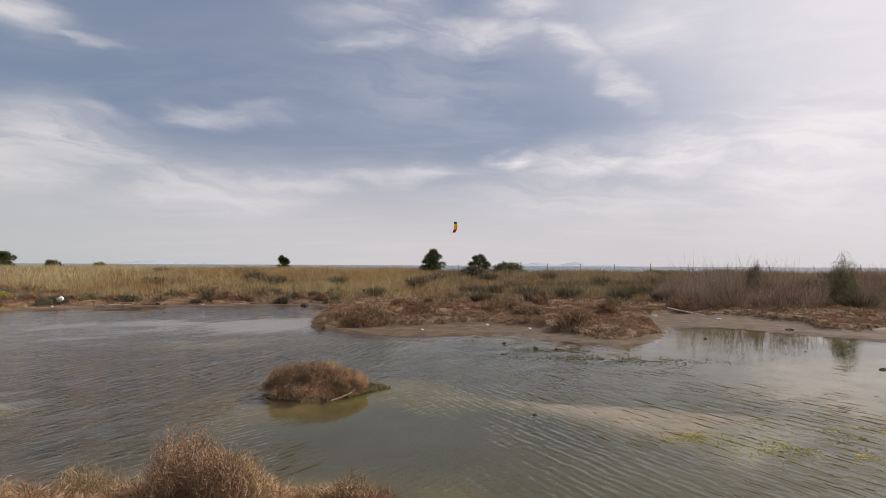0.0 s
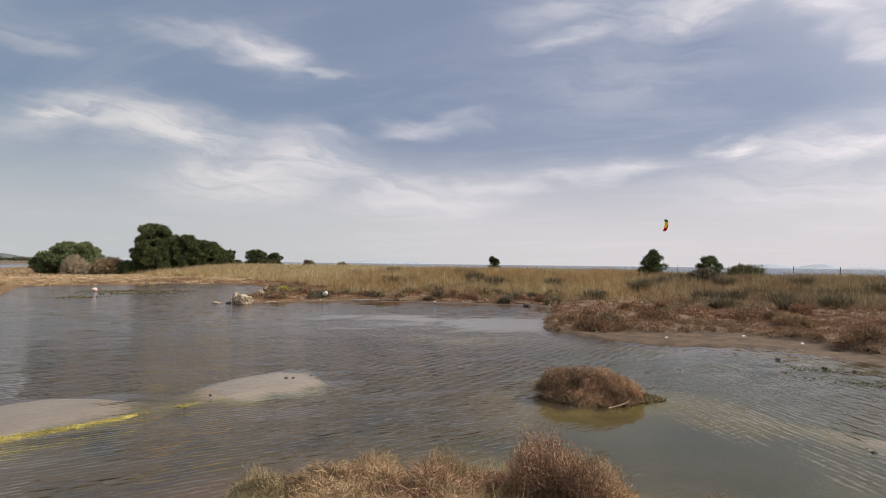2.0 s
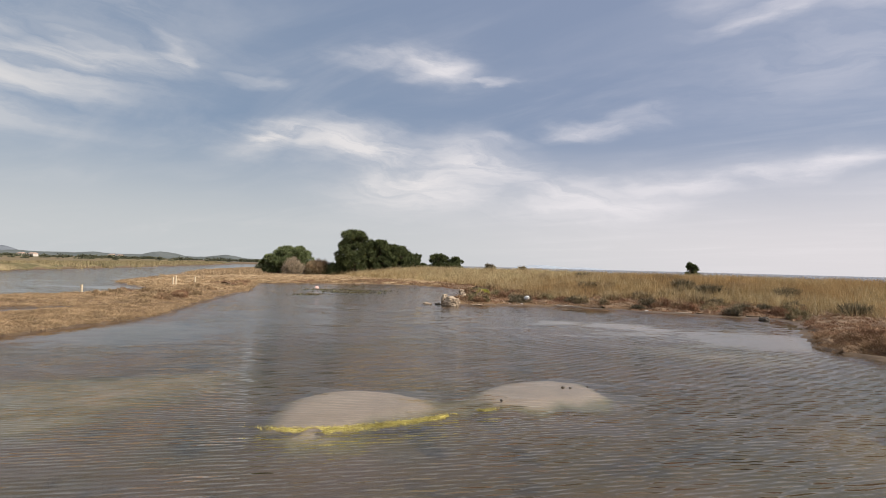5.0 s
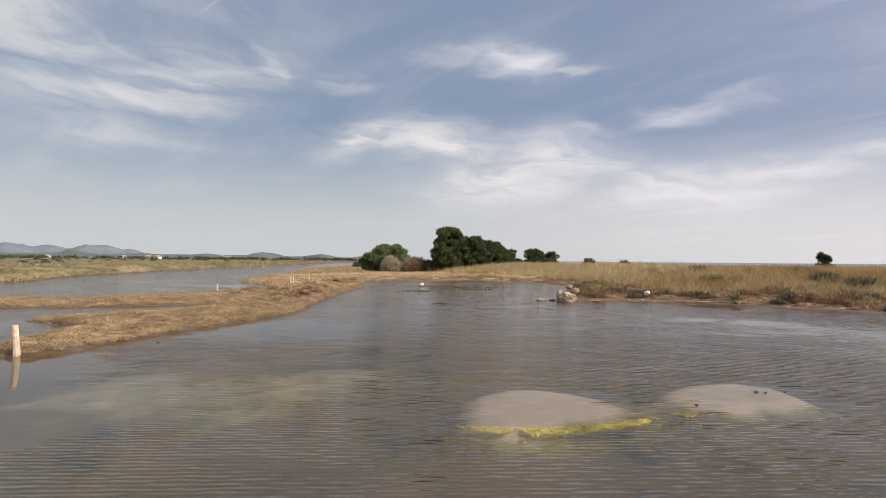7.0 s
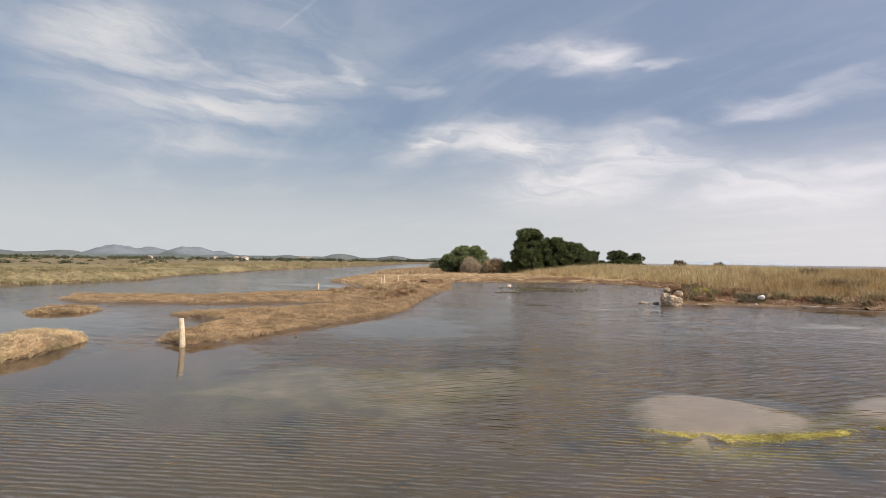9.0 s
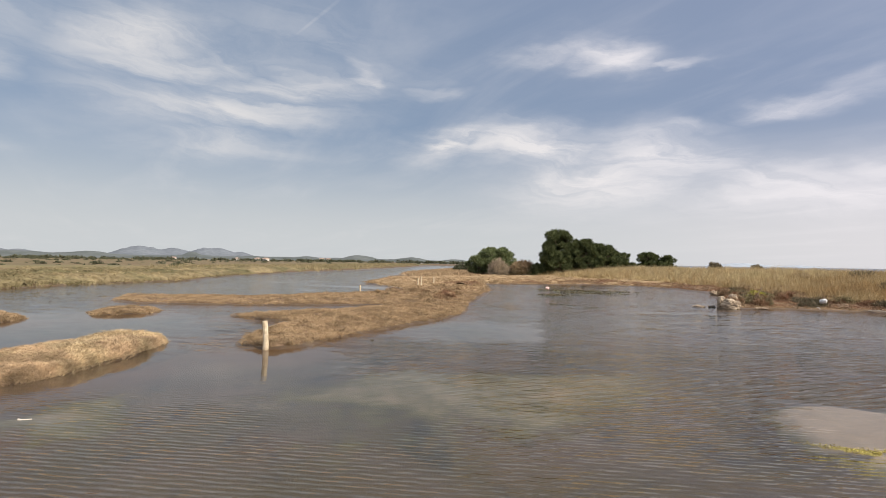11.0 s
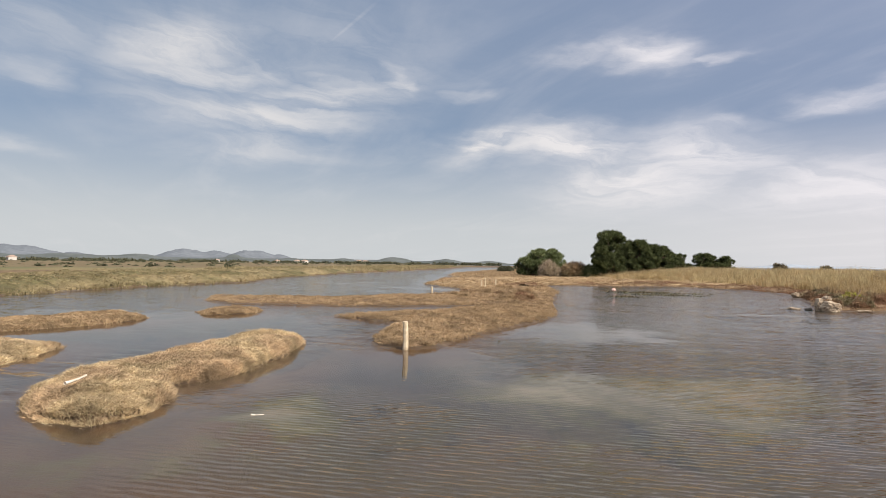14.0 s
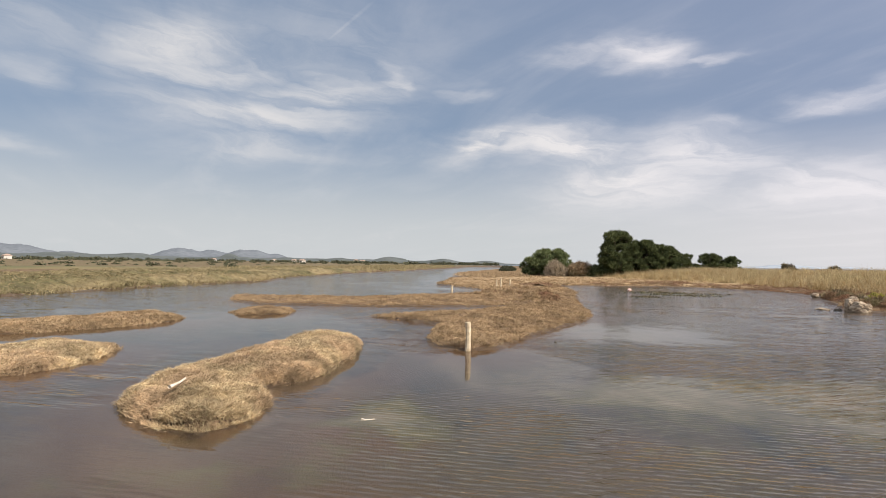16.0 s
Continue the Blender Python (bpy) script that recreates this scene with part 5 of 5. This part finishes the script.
def kite(x, y, z, h):
    """A kitesurfing kite seen nearly end-on: a bowed canopy in three colours on an inflated leading edge."""
    top = tagged(new("kite"), "red, yellow and green bowed kite in the sky", "kite")
    top.matrix_world = pose(x, y, z, 0, 8, 25)
    cols = [("canopy_tip", (0.03, 0.30, 0.06), 0.0, 0.3), ("canopy_middle", (0.80, 0.55, 0.03), 0.3, 0.62), ("canopy_base", (0.62, 0.03, 0.03), 0.62, 1.0)]
    for name, c, a, b in cols:
        k = np.linspace(a, b, 7)
        rows = []
        for q in np.linspace(0, 1, 7):
            ang = np.pi * k - np.pi / 2
            rows.append(np.column_stack([0.20 * h * np.cos(ang) * (1 - 0.25 * q) - 0.10 * h * q, np.full(7, h * 0.30 * (q - 0.5)), -h * 0.5 * np.sin(ang)]))
        v = np.concatenate(rows)
        i = (np.arange(6)[:, None] * 7 + np.arange(6)).ravel()
        t = np.concatenate([np.stack([i, i + 1, i + 8], 1), np.stack([i, i + 8, i + 7], 1)])
        back = v + np.array([0.03, 0, 0])
        link(name, tri_mesh(name, *join((v, t), (back, t[:, ::-1]))), cloth_material(name + " cloth", c), top)
    k = np.linspace(0, np.pi, 16) - np.pi / 2
    link("leading_edge", tri_mesh("leading_edge", *tube(np.column_stack([0.20 * h * np.cos(k), np.full(16, -0.15 * h), -0.5 * h * np.sin(k)]), [0.12] * 16, 6), True), cloth_material("kite tube", (0.55, 0.06, 0.05)), top)


kite(3.0, 248.0, 20.2, 5.2)


# ---- far plain, houses, hills ----
def far_trees(name, count, az0, az1, d0, d1, h, label):
    az, d = np.radians(rng.uniform(az0, az1, count)), rng.uniform(d0, d1, count)
    cx, cy = -9 - d * np.sin(az), -4 + d * np.cos(az)
    hh = h * rng.uniform(0.5, 1.2, count)
    per = 60
    k = np.repeat(np.arange(count), per)
    u = unit(rng.normal(size=(len(k), 3)))
    u[:, 2] = np.abs(u[:, 2])
    p = np.column_stack([cx[k], cy[k], np.full(len(k), 0.2)]) + u * (hh[k] * rng.uniform(0.4, 1.0, len(k)))[:, None] * np.array([1.5, 1.5, 1.0])
    v, t = blades(p - u * 0.3, u + rng.normal(size=u.shape) * 0.6, hh[k] * 0.5, hh[k] * 0.45)
    tagged(link(name, tri_mesh(name, v, t), M_FARTREE), label, "trees", kind="stuff")


far_trees("hedgerow", 200, 60, 114, 300, 640, 1.3, "far hedges and trees across the flat fields")
far_trees("tree_belt", 380, 56, 116, 640, 900, 3.4, "far belt of dark trees below the hills")
far_trees("field_shrubs", 60, 82, 112, 110, 240, 1.0, "scattered shrubs on the flat fields")


def house(az, d, w, dep, h, turn, label):
    x, y = -9 - d * math.sin(radians(az)), -4 + d * math.cos(radians(az))
    top = tagged(new("house"), label, "house", "far houses on the plain")
    top.matrix_world = pose(x, y, 0.2, 0, 0, turn)

    def box(name, a, b, m, parent):
        bm = bmesh.new()
        bmesh.ops.create_cube(bm, size=1.0)
        for v in bm.verts:
            v.co = Vector([a[i] + (v.co[i] + 0.5) * (b[i] - a[i]) for i in range(3)])
        me = bpy.data.meshes.new(name)
        bm.to_mesh(me)
        bm.free()
        return link(name, me, m, parent)

    wall = box("wall", (-w / 2, -dep / 2, 0), (w / 2, dep / 2, h), M_HOUSE, top)
    me = bpy.data.meshes.new("roof")
    e, r = 0.5, 0.28 * dep
    me.from_pydata([(-w / 2 - e, -dep / 2 - e, h), (w / 2 + e, -dep / 2 - e, h), (w / 2 + e, dep / 2 + e, h), (-w / 2 - e, dep / 2 + e, h), (-w / 2 + 0.4, 0, h + r), (w / 2 - 0.4, 0, h + r)], [],
                   [(0, 1, 5, 4), (2, 3, 4, 5), (1, 2, 5), (3, 0, 4), (3, 2, 1, 0)])
    me.update()
    link("roof", me, M_TILE, top)
    for k in range(int(w // 3.2)):
        for lev in range(int(h // 2.8)):
            xx = -w / 2 + 1.2 + 3.2 * k
            for s in (-1, 1):
                yy = s * (dep / 2 + 0.01)
                box("window", (xx, yy - 0.03, 0.9 + 2.8 * lev), (xx + 1.1, yy + 0.03, 2.2 + 2.8 * lev), M_GLASS, wall)


for az, d, w, dep, h, turn in ((77.6, 720, 12, 8, 4.0, 20), (78.4, 735, 9, 8, 4.0, 30), (80.4, 760, 9, 8, 4.0, 0), (71.9, 860, 10, 8, 6.0, 15), (71.2, 850, 10, 8, 5.0, 40), (102.4, 650, 12, 9, 4.5, 25), (86.2, 790, 9, 8, 3.6, 70)):
    house(az, d, 0.7 * w, 0.7 * dep, 0.75 * h, turn, "white-walled house with a tiled roof on the far plain")


def ridge(name, d, az0, az1, peaks, material, label, depth=500, rough=0.12):
    """A far ridge: heights are sums of smooth peaks (azimuth, width in degrees, metres)."""
    az = np.linspace(az0, az1, 260)
    h = np.zeros_like(az)
    for a, w, m in peaks:
        h = np.maximum(h, m * np.exp(-((az - a) / w) ** 2)) + 0.25 * m * np.exp(-((az - a) / (1.6 * w)) ** 2)
    h *= 1 + rough * vnoise(az * 8, az * 0 + d, 6.0, 4)
    rows = []
    for q, f in ((0, 0.0), (0.2, 0.30), (0.45, 0.66), (0.75, 0.92), (1.0, 1.0), (1.6, 0.0)):
        dd = d + depth * q + 30 * vnoise(az * 6, az * 0 + q * 9, 5.0, 3)
        a = np.radians(az)
        rows.append(np.column_stack([-9 - dd * np.sin(a), -4 + dd * np.cos(a), -3 + h * f * (1 + 0.10 * vnoise(az * 10, az * 0 + q * 31, 4.0, 3) * (0 < q < 1))]))
    v, n = np.concatenate(rows), len(az)
    i = (np.arange(5)[:, None] * n + np.arange(n - 1)).ravel()
    t = np.concatenate([np.stack([i, i + 1, i + n + 1], 1), np.stack([i, i + n + 1, i + n], 1)])
    tagged(link(name, tri_mesh(name, v, t, True), material), label, "hill", kind="structure")


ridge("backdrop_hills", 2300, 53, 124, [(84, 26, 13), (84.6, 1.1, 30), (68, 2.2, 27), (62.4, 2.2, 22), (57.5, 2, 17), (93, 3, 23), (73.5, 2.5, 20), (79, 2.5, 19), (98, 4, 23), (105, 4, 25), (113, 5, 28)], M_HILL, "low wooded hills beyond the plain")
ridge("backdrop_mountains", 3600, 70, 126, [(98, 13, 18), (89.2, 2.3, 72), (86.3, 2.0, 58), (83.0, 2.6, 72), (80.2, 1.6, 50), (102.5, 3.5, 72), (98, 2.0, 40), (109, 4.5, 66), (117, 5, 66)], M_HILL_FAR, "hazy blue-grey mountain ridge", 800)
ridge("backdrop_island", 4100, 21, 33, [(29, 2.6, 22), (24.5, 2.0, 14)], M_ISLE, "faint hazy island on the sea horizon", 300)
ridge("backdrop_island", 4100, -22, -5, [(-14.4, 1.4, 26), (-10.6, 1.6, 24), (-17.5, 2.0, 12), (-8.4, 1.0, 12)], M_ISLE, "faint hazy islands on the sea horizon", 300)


# a taller clump of reeds behind the inlet, standing above the horizon
tall_grass("reed_clump", (8.0, 14.5, 22.5, 29.0), lambda x, y: 1.0 * smooth(vnoise(x, y, 1.4, 2, 5), -0.3, 0.3), 2200, 2.45, 0.013, M_REED, "clump of tall thin purple-brown reeds", 7, 0.16, (-0.03, 0.0), segs=2)
